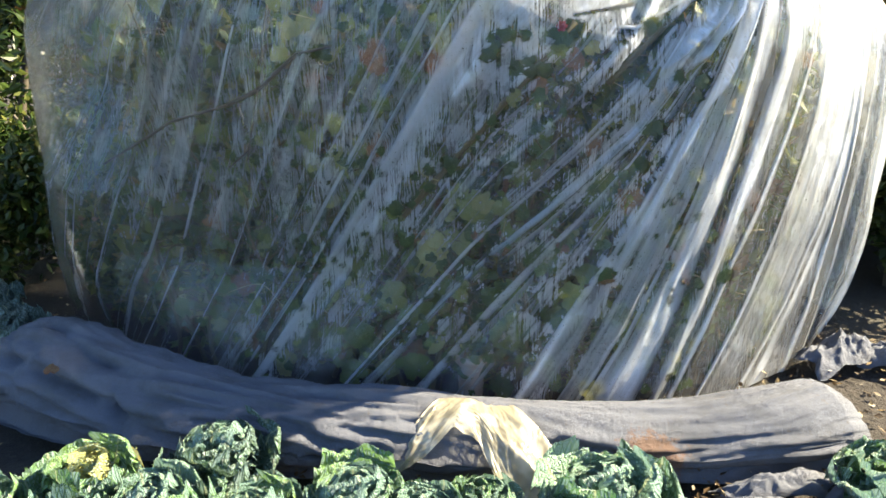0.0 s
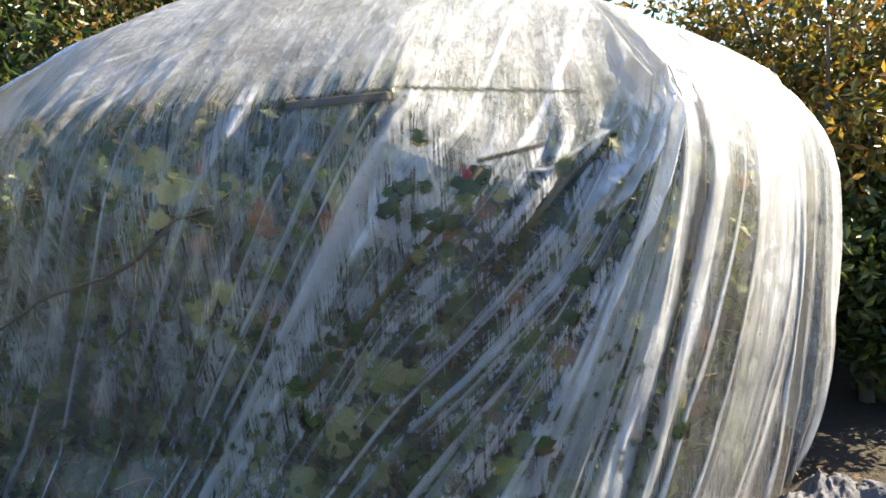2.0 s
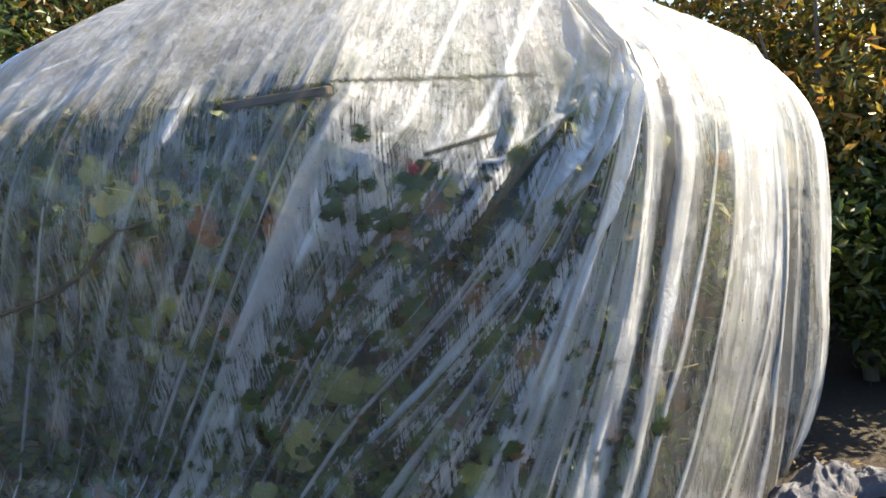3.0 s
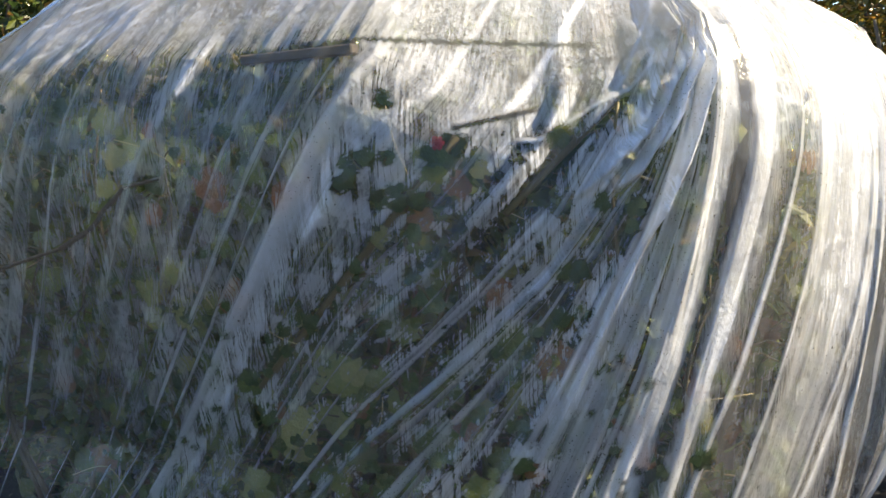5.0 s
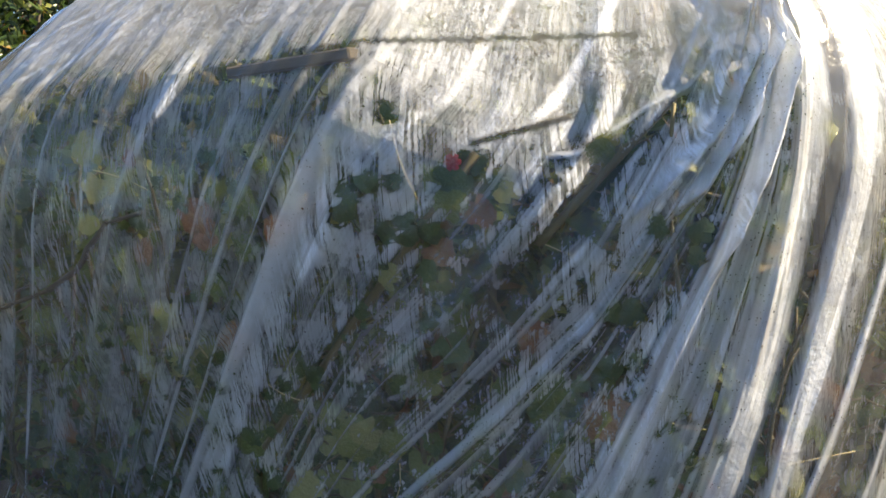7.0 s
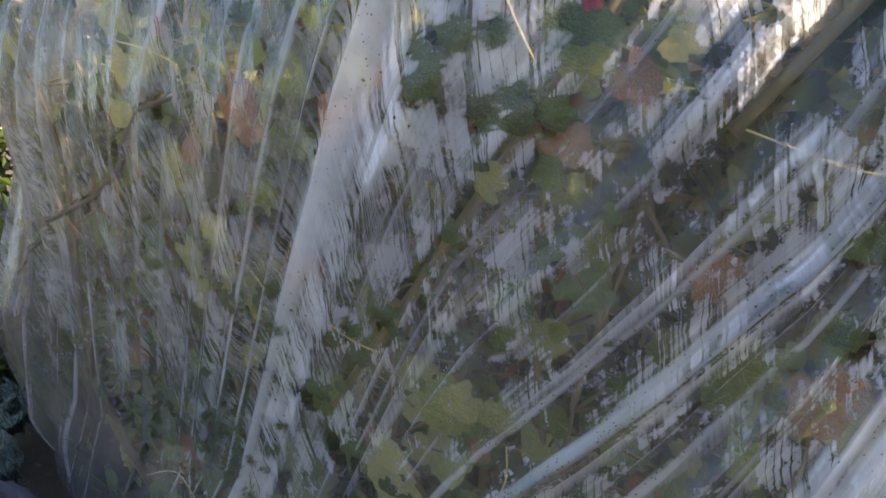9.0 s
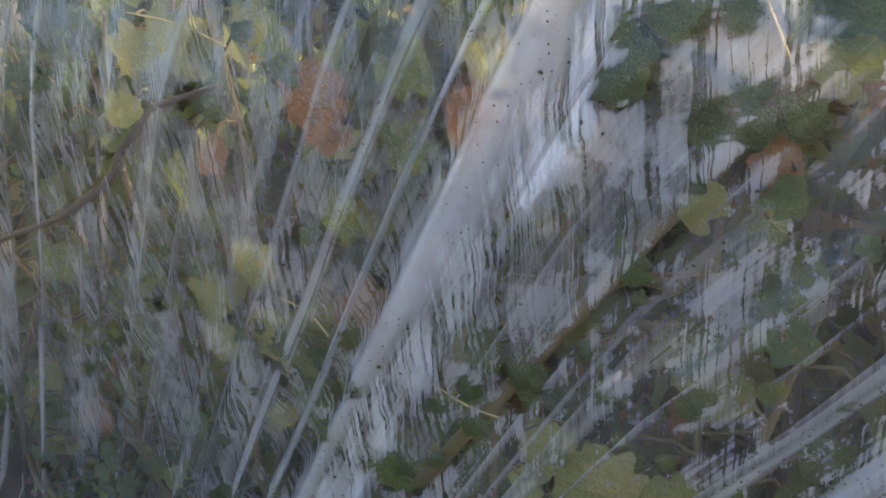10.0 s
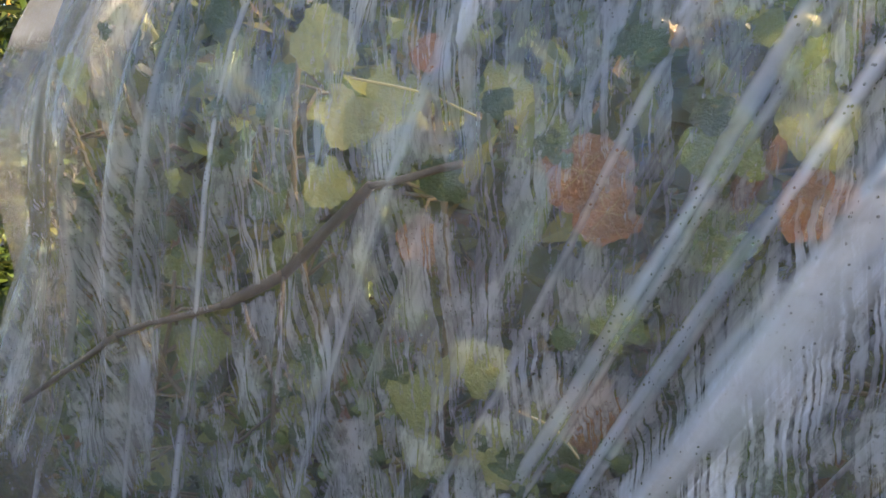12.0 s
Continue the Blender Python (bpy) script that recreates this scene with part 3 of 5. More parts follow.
    ripple += 0.0025 * creases(Q * 5 + roof * 2.2, roof * 2.2 - Q * 0.8, 21) + 0.002 * creases(Q * 9 - roof * 3, roof * 6, 31)
    gz += np.clip(roof * 8, 0, 1) * (1 - roof ** 6) * ripple
    sag = np.exp(-((Q - 0.6) / 0.35) ** 2) * 0.03
    gz -= np.sin(np.pi * roof) * sag
    pts = np.stack([gx, gy, gz], -1)
    flow = np.stack([Q, -(H * 1.8)], -1)
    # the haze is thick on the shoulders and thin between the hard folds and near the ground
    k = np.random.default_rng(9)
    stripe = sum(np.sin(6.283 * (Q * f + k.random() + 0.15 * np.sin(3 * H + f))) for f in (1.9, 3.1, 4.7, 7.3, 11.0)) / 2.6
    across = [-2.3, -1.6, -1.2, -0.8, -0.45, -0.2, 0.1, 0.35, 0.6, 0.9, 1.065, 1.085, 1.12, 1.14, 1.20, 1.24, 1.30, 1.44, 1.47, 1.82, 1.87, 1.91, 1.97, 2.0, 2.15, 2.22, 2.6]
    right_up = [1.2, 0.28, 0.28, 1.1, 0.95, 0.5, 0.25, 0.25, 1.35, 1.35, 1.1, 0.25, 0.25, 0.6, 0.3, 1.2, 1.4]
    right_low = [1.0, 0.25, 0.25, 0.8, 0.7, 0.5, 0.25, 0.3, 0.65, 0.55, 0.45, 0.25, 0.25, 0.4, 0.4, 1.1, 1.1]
    # row amounts also carry the wall's bright and dim areas, not only condensation
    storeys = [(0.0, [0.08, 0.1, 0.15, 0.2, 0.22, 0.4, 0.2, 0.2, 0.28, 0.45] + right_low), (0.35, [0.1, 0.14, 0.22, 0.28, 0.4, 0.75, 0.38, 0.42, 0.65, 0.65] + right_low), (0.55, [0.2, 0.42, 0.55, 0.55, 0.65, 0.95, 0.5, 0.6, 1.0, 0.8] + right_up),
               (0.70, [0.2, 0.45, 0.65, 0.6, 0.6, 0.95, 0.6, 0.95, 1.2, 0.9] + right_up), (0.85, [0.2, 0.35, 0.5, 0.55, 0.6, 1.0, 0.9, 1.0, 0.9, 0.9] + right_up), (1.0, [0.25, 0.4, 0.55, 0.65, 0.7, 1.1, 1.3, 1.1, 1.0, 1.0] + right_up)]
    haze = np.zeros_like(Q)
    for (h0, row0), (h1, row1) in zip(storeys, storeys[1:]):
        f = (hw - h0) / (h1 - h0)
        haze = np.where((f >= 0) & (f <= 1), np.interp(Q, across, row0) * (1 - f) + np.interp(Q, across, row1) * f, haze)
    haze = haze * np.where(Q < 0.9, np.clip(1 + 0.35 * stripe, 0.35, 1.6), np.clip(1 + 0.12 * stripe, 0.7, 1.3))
    # haze cut on the left, low and back-left, to darken where shade lies
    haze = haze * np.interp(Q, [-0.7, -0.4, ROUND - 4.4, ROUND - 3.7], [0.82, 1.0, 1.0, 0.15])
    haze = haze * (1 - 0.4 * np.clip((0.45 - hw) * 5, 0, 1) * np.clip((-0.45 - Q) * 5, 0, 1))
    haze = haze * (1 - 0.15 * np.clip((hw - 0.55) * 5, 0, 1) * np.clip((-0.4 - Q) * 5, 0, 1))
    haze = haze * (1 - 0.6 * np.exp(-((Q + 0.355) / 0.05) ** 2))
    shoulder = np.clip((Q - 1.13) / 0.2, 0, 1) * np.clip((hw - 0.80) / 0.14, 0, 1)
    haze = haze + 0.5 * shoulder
    # pointed tongues of haze put in for sunlit film hanging below the eave
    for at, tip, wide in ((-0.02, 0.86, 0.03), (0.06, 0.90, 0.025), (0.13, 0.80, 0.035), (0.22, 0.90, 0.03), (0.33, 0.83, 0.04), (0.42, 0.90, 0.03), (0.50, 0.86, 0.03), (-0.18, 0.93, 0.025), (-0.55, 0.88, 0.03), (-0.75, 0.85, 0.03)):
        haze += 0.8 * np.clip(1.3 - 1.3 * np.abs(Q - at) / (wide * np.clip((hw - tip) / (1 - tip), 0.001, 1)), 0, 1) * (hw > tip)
    # the folds run on over the roof; at its far side they fan out from one gathered point
    pleat = pleat * np.clip(1 - 3 * roof, 0, 1)
    for low_q, high_q, half, strength in ((-0.01, 0.30, 0.022, 1.0), (-0.17, 0.0, 0.018, 0.8), (-0.30, -0.16, 0.012, 0.6), (-0.45, -0.35, 0.02, 0.6), (0.22, 0.55, 0.014, 0.7), (0.36, 0.70, 0.012, 0.6), (0.55, 0.78, 0.012, 0.6), (-0.60, -0.5, 0.014, 0.6)):
        off = np.abs(Q - low_q - (high_q - low_q) * (H - 0.96) / 0.6)
        pleat = np.maximum(pleat, np.clip(1.6 - 1.6 * off / half, 0, 1) * strength * np.clip((H - 0.94) / 0.05, 0, 1) * np.clip((1.9 - H) / 0.4, 0, 1))
    turn = np.arctan2(gy - 3.15, -0.25 - gx)
    rays = np.sin(95 * turn + 2 * np.sin(31 * turn)) * 0.6 + np.sin(57 * turn + 1) * 0.5
    fan = np.clip((-0.35 - gx) / 0.25, 0, 1) * np.clip(roof * 10, 0, 1) * (gy < 3.7) * (gx < 0)
    pleat = np.maximum(pleat, np.clip(rays, 0, 1) * fan)
    fall = np.stack([s, pts[..., 2] + 2.0 * roof], -1)
    roofing = np.clip((H - 1) * 8 + 0.6 * ((Q > -0.25) & (Q < 1.0)), 0, 1)
    return pts, flow, fall, roofing, pleat, haze


FILM_PTS, FILM_FLOW, FILM_FALL, FILM_ROOF, FILM_PLEAT, FILM_HAZE = film_points()
_wall = FILM_PTS[:675:3, :210:2].reshape(-1, 3)


def on_film(x, z):
    """The point of the cover's front wall at this x and height, and the way out of it."""
    k = np.argmin((_wall[:, 0] - x) ** 2 + (_wall[:, 2] - z) ** 2 + np.where(_wall[:, 1] > 3.4, 9, 0))
    p = _wall[k]
    s = np.interp(p[0], RING[200:440, 0], RING_S[200:440])
    _, _, nx, ny = plan_at(s)
    return Vector(p), Vector((float(nx), float(ny), 0))


_cell_x, _cell_z = np.clip(((_all := FILM_PTS[:675, :210].reshape(-1, 3))[:, 0] * 80 + 200).astype(int), 0, 399), np.clip((_all[:, 2] * 80).astype(int), 0, 159)
SKIN = np.full((400, 160), -9.0)
np.maximum.at(SKIN, (_cell_x, _cell_z), np.where(_all[:, 1] < 3.4, _all[:, 1], -9.0))


def behind(x, z, r):
    """The depth at which a thing of this radius clears the inside of the film."""
    i0, i1, j0, j1 = int((x - r) * 80 + 200), int((x + r) * 80 + 201), int((z - r) * 80), int((z + r) * 80 + 1)
    patch = SKIN[max(0, i0):max(1, i1) + 1, max(0, j0):max(1, j1) + 1]
    top = float(patch.max()) if patch.size else -9.0
    return top if top > 0 else float(on_film(x, z)[0].y)


# ---- ground ----
def ground():
    n = 120
    a = np.sign(np.linspace(-1, 1, n)) * np.abs(np.linspace(-1, 1, n)) ** 3.2
    X, Y = np.meshgrid(a * 400, 2.4 + a * 400, indexing="ij")
    Z = np.zeros_like(X)
    for i in range(n):
        for j in range(n):
            if abs(X[i, j]) < 12 and abs(Y[i, j]) < 14:
                Z[i, j] = 0.05 * noise.fractal(Vector((X[i, j], Y[i, j], 0)) * 2.2, 1.0, 2.0, 5) - 0.02
    return tagged(grid_mesh("ground", np.stack([X, Y, Z], -1), SOIL), "dark crumbly garden soil with leaf litter", "ground", kind="structure")


ground()


# ---- leaves ----
def lobed(angle, seed=0):
    """Uneven outline of a cucumber leaf, its stalk at angle -90 degrees."""
    r = 0.90 + 0.05 * math.cos(5 * (angle - math.pi / 2)) + 0.07 * math.sin(2 * angle + seed * 1.7) + 0.09 * math.sin(3 * angle + seed * 2.9) + 0.04 * math.sin(7 * angle + seed)
    gap = abs((angle + math.pi / 2 + math.pi) % (2 * math.pi) - math.pi)
    return r * (1 - 0.42 * math.exp(-(gap / 0.22) ** 2))


def leaf_mesh(name, seed, cup, material):
    k = random.Random(seed)
    bm = bmesh.new()
    seg, rings = 30, 4
    c = bm.verts.new((0, 0, 0))
    prev = None
    jag = [1 + 0.06 * (k.random() - 0.5) + (0.035 if i % 2 else -0.03) for i in range(seg)]
    wav = [k.uniform(-1, 1) for _ in range(7)]
    for j in range(1, rings + 1):
        f = j / rings
        ring = []
        for i in range(seg):
            a = 2 * math.pi * i / seg
            r = lobed(a, seed) * f * (jag[i] if j == rings else 1)
            vein = 0.035 * f * abs(math.sin(2.5 * (a - math.pi / 2)))
            z = cup * f * f * (0.6 + 0.4 * wav[i * 7 // seg]) + vein + 0.05 * f * math.sin(3 * a + 6 * wav[0])
            ring.append(bm.verts.new((r * math.cos(a), r * math.sin(a), z)))
        for i in range(seg):
            if prev:
                bm.faces.new((prev[i], prev[(i + 1) % seg], ring[(i + 1) % seg], ring[i])) if False else bm.faces.new((prev[i], ring[i], ring[(i + 1) % seg], prev[(i + 1) % seg]))
            else:
                bm.faces.new((c, ring[i], ring[(i + 1) % seg]))
        prev = ring
    mesh = bpy.data.meshes.new(name)
    bm.to_mesh(mesh)
    bm.free()
    mesh.materials.append(material)
    mesh.shade_smooth()
    return mesh


LEAVES = {name: [leaf_mesh("leaf", 10 * i + j, cup, mat) for j, cup in enumerate((0.05, 0.22, -0.2))]
          for i, (name, mat) in enumerate((("g", GREEN), ("y", YELLOW), ("d", DARK), ("b", BROWN)))}
PETAL = leaf_mesh("petal", 5, 0.2, RED)
SORTS = {"g": GREEN, "y": YELLOW, "d": DARK, "b": BROWN}


def put_leaf(mesh, place, facing, spin, size, parent):
    ob = new("leaf", mesh)
    ob.matrix_world = Matrix.Translation(place) @ Vector(facing).to_track_quat("Z", "Y").to_matrix().to_4x4() @ Matrix.Rotation(spin, 4, "Z") @ Matrix.Diagonal((size, size, size, 1))
    ob.parent = parent
    return ob


# leaves pressed against the film: x, z, half width, turn in degrees, sort
PRESSED = [
    (-0.785, 1.66, 0.034, 30, "d"), (-0.617, 1.61, 0.055, 10, "y"), (-0.56, 1.51, 0.050, 220, "y"), (-0.50, 1.53, 0.048, 150, "y"), (-0.614, 1.43, 0.042, 190, "y"),
    (-0.45, 1.58, 0.026, 90, "b"), (-0.36, 1.54, 0.038, 180, "y"), (-0.44, 1.42, 0.036, 90, "d"), (-0.27, 1.44, 0.055, 210, "b"), (-0.24, 1.38, 0.045, 100, "b"),
    (-0.115, 1.45, 0.05, 20, "g"), (-0.12, 1.36, 0.045, 120, "g"), (-0.03, 1.39, 0.042, 60, "b"), (-0.42, 1.16, 0.05, 20, "y"), (-0.51, 1.10, 0.046, 200, "y"),
    (-0.52, 1.01, 0.045, 100, "y"), (-0.40, 1.05, 0.05, 300, "y"), (-0.23, 1.24, 0.042, 30, "g"), (-1.12, 1.60, 0.045, 60, "y")]
PRESSED_MID = [
    (0.205, 1.49, 0.026, 120, "d"), (0.185, 1.455, 0.022, 40, "d"), (0.15, 1.42, 0.030, 40, "d"), (0.249, 1.273, 0.028, 45, "y"), (0.256, 1.375, 0.026, 200, "d"), (0.309, 1.40, 0.028, 60, "d"),
    (0.39, 1.475, 0.052, 200, "g"), (0.355, 1.38, 0.022, 10, "d"), (-0.105, 0.985, 0.018, 10, "d"), (-0.058, 0.943, 0.024, 80, "d"), (0.026, 1.026, 0.032, 170, "d"), (-0.18, 0.85, 0.036, 70, "d"),
    (-0.15, 0.73, 0.04, 150, "d"), (0.12, 0.88, 0.07, 200, "y"), (0.06, 0.91, 0.05, 100, "y"), (0.515, 1.44, 0.03, 30, "y"), (0.47, 1.40, 0.042, 200, "b"), (0.59, 0.98, 0.055, 30, "g")]
PRESSED_LOW = [
    (0.273, 1.636, 0.030, 90, "d"), (0.73, 1.52, 0.036, 0, "d"), (0.93, 1.33, 0.032, 70, "d"), (0.78, 1.165, 0.034, 20, "d"), (0.73, 1.035, 0.034, 130, "d"), (1.178, 0.81, 0.03, 0, "g"),
    (0.37, 0.67, 0.075, 20, "g"), (0.26, 0.385, 0.08, 200, "g"), (-0.33, 0.32, 0.07, 20, "g"), (-0.2, 0.50, 0.07, 100, "y"), (-1.12, 0.36, 0.05, 20, "g"), (-0.05, 0.70, 0.075, 220, "y"),
    (1.135, 0.56, 0.04, 10, "d"), (0.6, 0.12, 0.06, 30, "y"), (0.5, 0.52, 0.06, 300, "g"), (-0.10, 0.22, 0.07, 10, "g"), (0.70, 0.45, 0.045, 10, "g"), (0.62, 0.62, 0.04, 80, "d")]
PRESSED_HEART = [
    (0.169, 1.432, 0.027, 0, "d"), (0.164, 1.48, 0.023, 67, "d"), (0.23, 1.492, 0.027, 134, "d"), (0.283, 1.491, 0.027, 201, "d"), (0.402, 1.47, 0.048, 268, "d"), (0.455, 1.511, 0.038, 335, "d"), (0.415, 1.421, 0.042, 42, "g"), (0.362, 1.367, 0.036, 109, "d"), (0.309, 1.364, 0.029, 176, "d"), (0.255, 1.386, 0.025, 243, "d"), (0.335, 1.296, 0.029, 310, "d"), (0.262, 1.291, 0.025, 17, "y"), (0.183, 1.191, 0.025, 84, "d"), (-0.052, 1.014, 0.025, 151, "d"), (0.006, 1.05, 0.021, 218, "d"), (0.019, 1.002, 0.019, 285, "d"), (-0.2, 0.847, 0.023, 352, "d"), (-0.122, 0.871, 0.019, 59, "d"), (0.15, 0.895, 0.046, 126, "y"), (0.222, 0.871, 0.042, 193, "y"), (0.74, 1.164, 0.027, 260, "d"), (0.836, 1.347, 0.029, 327, "d"), (0.915, 1.276, 0.023, 34, "d")]
_k = random.Random(77)
PRESSED_SMALL = []
for _cx, _cz, _n, _w, _h in ((-0.95, 0.62, 26, 0.20, 0.14), (-0.55, 0.66, 34, 0.22, 0.12), (-1.25, 0.6, 16, 0.12, 0.2), (-0.75, 0.35, 26, 0.25, 0.15), (-0.2, 0.42, 20, 0.2, 0.2), (0.2, 0.3, 20, 0.2, 0.16), (0.05, 0.62, 14, 0.15, 0.12),
                             (0.95, 0.4, 12, 0.08, 0.25), (0.85, 0.95, 12, 0.08, 0.25), (0.25, 1.05, 18, 0.25, 0.25), (-0.75, 1.0, 26, 0.3, 0.22), (-0.35, 0.95, 14, 0.2, 0.15), (-0.2, 1.5, 14, 0.15, 0.2), (0.6, 0.85, 12, 0.15, 0.2), (-0.9, 1.5, 12, 0.25, 0.2)):
    for _i in range(_n):
        PRESSED_SMALL.append((_cx + _k.gauss(0, _w * 0.6), max(0.06, _cz + _k.gauss(0, _h * 0.6)), _k.uniform(0.010, 0.026), _k.uniform(0, 360), _k.choices("dg", (3, 1.5))[0]))
ALL_PRESSED = PRESSED + PRESSED_MID + PRESSED_LOW + PRESSED_HEART + PRESSED_SMALL


def vine(x, y, height, seed, lean=0.0, count=16):
    """A staked cucumber plant: stem, side stalks, leaves."""
    k = random.Random(seed)
    root = tagged(new("cucumber_plant"), "tall cucumber vine with drooping yellow-green leaves, under polythene", "plant", "plants under the film")
    root.location = (x, y, 0)
    path = [Vector((lean * t + 0.05 * math.sin(7 * t + seed), 0.05 * math.cos(5 * t + seed), t * height)) for t in [i / 14 for i in range(15)]]
    tube("stem", path, [0.011 * (1 - 0.6 * i / 14) for i in range(15)], CANE, root, 6, 0.2)
    for i in range(count):
        t = 0.12 + 0.86 * (i + k.random() * 0.6) / count
        p = path[min(14, int(t * 14))]
        a = k.uniform(0, 6.283)
        reach = k.uniform(0.08, 0.24)
        tip = p + Vector((math.cos(a) * reach, math.sin(a) * reach * 0.7, k.uniform(-0.06, 0.06)))
        size = k.uniform(0.03, 0.066)
        tip.z = min(tip.z, float(np.interp(abs(x + tip.x), [0.9, 1.3], [1.56, 1.40])))
        tip.y = max(tip.y, behind(x + tip.x, max(0.05, tip.z), size) + 0.035 + size * 0.9 - y)
        tip.x = max(tip.x, (-1.18 if tip.z > 0.8 else -1.36) - x)
        tip.y = max(tip.y, (3.12 if x + tip.x < -1.0 else 0.0) - y)
        stalk = tube("stalk", [p, (p + tip) / 2 + Vector((0, 0, 0.03)), tip], 0.0035, CANE, root, 4)
        sort = k.choices("gydb", (5, 2, 3, 1.2))[0]
        face = Vector((math.cos(a), math.sin(a) - 0.5, k.uniform(-0.2, 0.9)))
        put_leaf(k.choice(LEAVES[sort]), tip, face, k.uniform(0, 6.28), size, stalk)
    return root


for i in range(21):
    x = -1.3 + 0.13 * i
    p, n = on_film(x, 0.8)
    vine(x, p.y + 0.12 + 0.03 * (i % 2), (1.2, 1.6, 0.95)[i % 3], i + 70, 0.15 * (-1) ** i, 34)
for i in range(13):
    x = -1.3 + 0.22 * i
    vine(x, 3.18 + 0.1 * (i % 3) + 0.1 * (abs(x) > 1.2), 1.5 + 0.15 * (i % 2), i + 3, 0.1 * (-1) ** i, 28)
for i in range(9):
    vine(-1.2 + 0.33 * i, 3.62 + 0.1 * (i % 2), 1.6, i + 40, -0.1, 30)


front_plant = tagged(new("cucumber_plant"), "cucumber vine leaves pressed flat against wet polythene", "plant", "plants under the film")
for i, (x, z, size, turn, sort) in enumerate(ALL_PRESSED):
    p, n = on_film(x, z)
    p.y = min(p.y + 0.018, behind(x, z, size))
    big = i < len(ALL_PRESSED) - len(PRESSED_SMALL)
    put_leaf(leaf_mesh("leaf", 100 + i, -0.12, SORTS[sort]) if big else LEAVES[sort][i % 3], p - n * (0.012 if big else 0.006 + 0.2 * size), n, radians(turn), size, front_plant)


# extra leaves facing the sun, added to block a bright spot on the film
for place, size in (((0.205, 2.64, 1.44), 0.06), ((0.275, 2.66, 1.49), 0.06), ((0.16, 2.625, 1.40), 0.04)):
    put_leaf(LEAVES["d"][1], Vector(place), Vector((0.75, 0.2, 0.6)), 1.0, size, front_plant)


# ---- wooden frame under the film ----
def board(name, a, b, wide, thick, material, parent, roll=0.0):
    a, b = Vector(a), Vector(b)
    length = (b - a).length
    bm = bmesh.new()
    bmesh.ops.create_cube(bm, size=1)
    bmesh.ops.scale(bm, vec=(wide, thick, length), verts=bm.verts)
    bmesh.ops.bevel(bm, geom=bm.edges, offset=min(wide, thick) * 0.15, segments=1, affect="EDGES")
    ob = link(name, bm, material, parent, smooth=False)
    ob.matrix_world = Matrix.Translation((a + b) / 2) @ (b - a).to_track_quat("Z", "Y").to_matrix().to_4x4() @ Matrix.Rotation(roll, 4, "Z")
    ob.parent = parent
    return ob


timber = tagged(new("timber_frame"), "weathered timber frame of posts and rails inside the film cover", "frame")
for x, y, z in ((-1.0, 3.6, 1.62), (0.02, 3.55, 1.8), (1.3, 3.02, 1.78), (-1.3, 4.2, 1.7), (1.4, 4.2, 1.7)):
    board("post", (x, y, -0.2), (x, y, z), 0.05, 0.05, WOOD, timber)
def near_film(x, z, back):
    p, n = on_film(x, z)
    return (x, p.y + back, z)


board("rail", near_film(-0.15, 1.765, 0.03), near_film(0.19, 1.775, 0.035), 0.05, 0.028, WOOD, timber)
board("rail", (-0.95, 3.5, 1.97), (1.1, 3.5, 2.02), 0.045, 0.03, WOOD, timber)
board("post", (1.3, 2.98, 1.2), (1.3, 2.98, 1.74), 0.06, 0.06, WOOD, timber)


def cane(a, b, r=0.008):
    """A cane leaning on the inside of the film between two points of its front."""
    pts = []
    for t in [i / 8 for i in range(9)]:
        p, n = on_film(a[0] + (b[0] - a[0]) * t, a[1] + (b[1] - a[1]) * t)
        pts.append(p - n * 0.025)
    a0, b0 = pts[0], pts[-1]
    line = [a0 + (b0 - a0) * (i / 8) for i in range(9)]
    push = max((line[i].y * -1 + pts[i].y) for i in range(9))
    line = [p + Vector((0, max(0, push), 0)) for p in line]
    return tagged(tube("cane", line, r, CANE, None, 7, 0.25), "thin brown plant cane leaning behind wet film", "cane")


# where sticks rest against the inside: x, z at both ends, radius
TOUCH_LINES = [(-0.15, 1.765, 0.19, 1.775, 0.022), (0.91, 1.61, 0.58, 1.33, 0.010), (0.46, 1.53, -0.16, 0.82, 0.012), (0.67, 1.59, 0.46, 1.555, 0.007), (0.20, 1.80, 0.83, 1.755, 0.006),
               (-0.54, 1.42, -0.71, 1.28, 0.008), (-0.71, 1.28, -0.84, 1.22, 0.0085), (-0.84, 1.22, -1.09, 1.15, 0.006), (-1.09, 1.15, -1.45, 0.95, 0.006), (-0.41, 1.445, -0.54, 1.42, 0.005),
               (-0.71, 1.28, -0.77, 1.01, 0.004), (-0.80, 1.23, -0.75, 1.08, 0.004), (-0.86, 0.97, -0.75, 1.06, 0.003)]
tagged(tube("cane", [(0.20, 2.76, 1.765), (0.5, 2.785, 1.742), (0.83, 2.80, 1.722)], 0.005, CANE, None, 6), "thin brown plant cane under the wet roof film", "cane")
for x0, z0, x1, z1, half in TOUCH_LINES[1:4]:
    cane((x0, z0), (x1, z1), half)

branch = tagged(new("dead_branch"), "dark forked dead branch pressed behind wet film", "branch")
for x0, z0, x1, z1, half in TOUCH_LINES[5:]:
    tube("limb", [near_film(x0 + (x1 - x0) * f, z0 + (z1 - z0) * f, 0.012 + half) for f in (0, 0.25, 0.5, 0.75, 1)], half, BARK, branch, 7, 0.4)

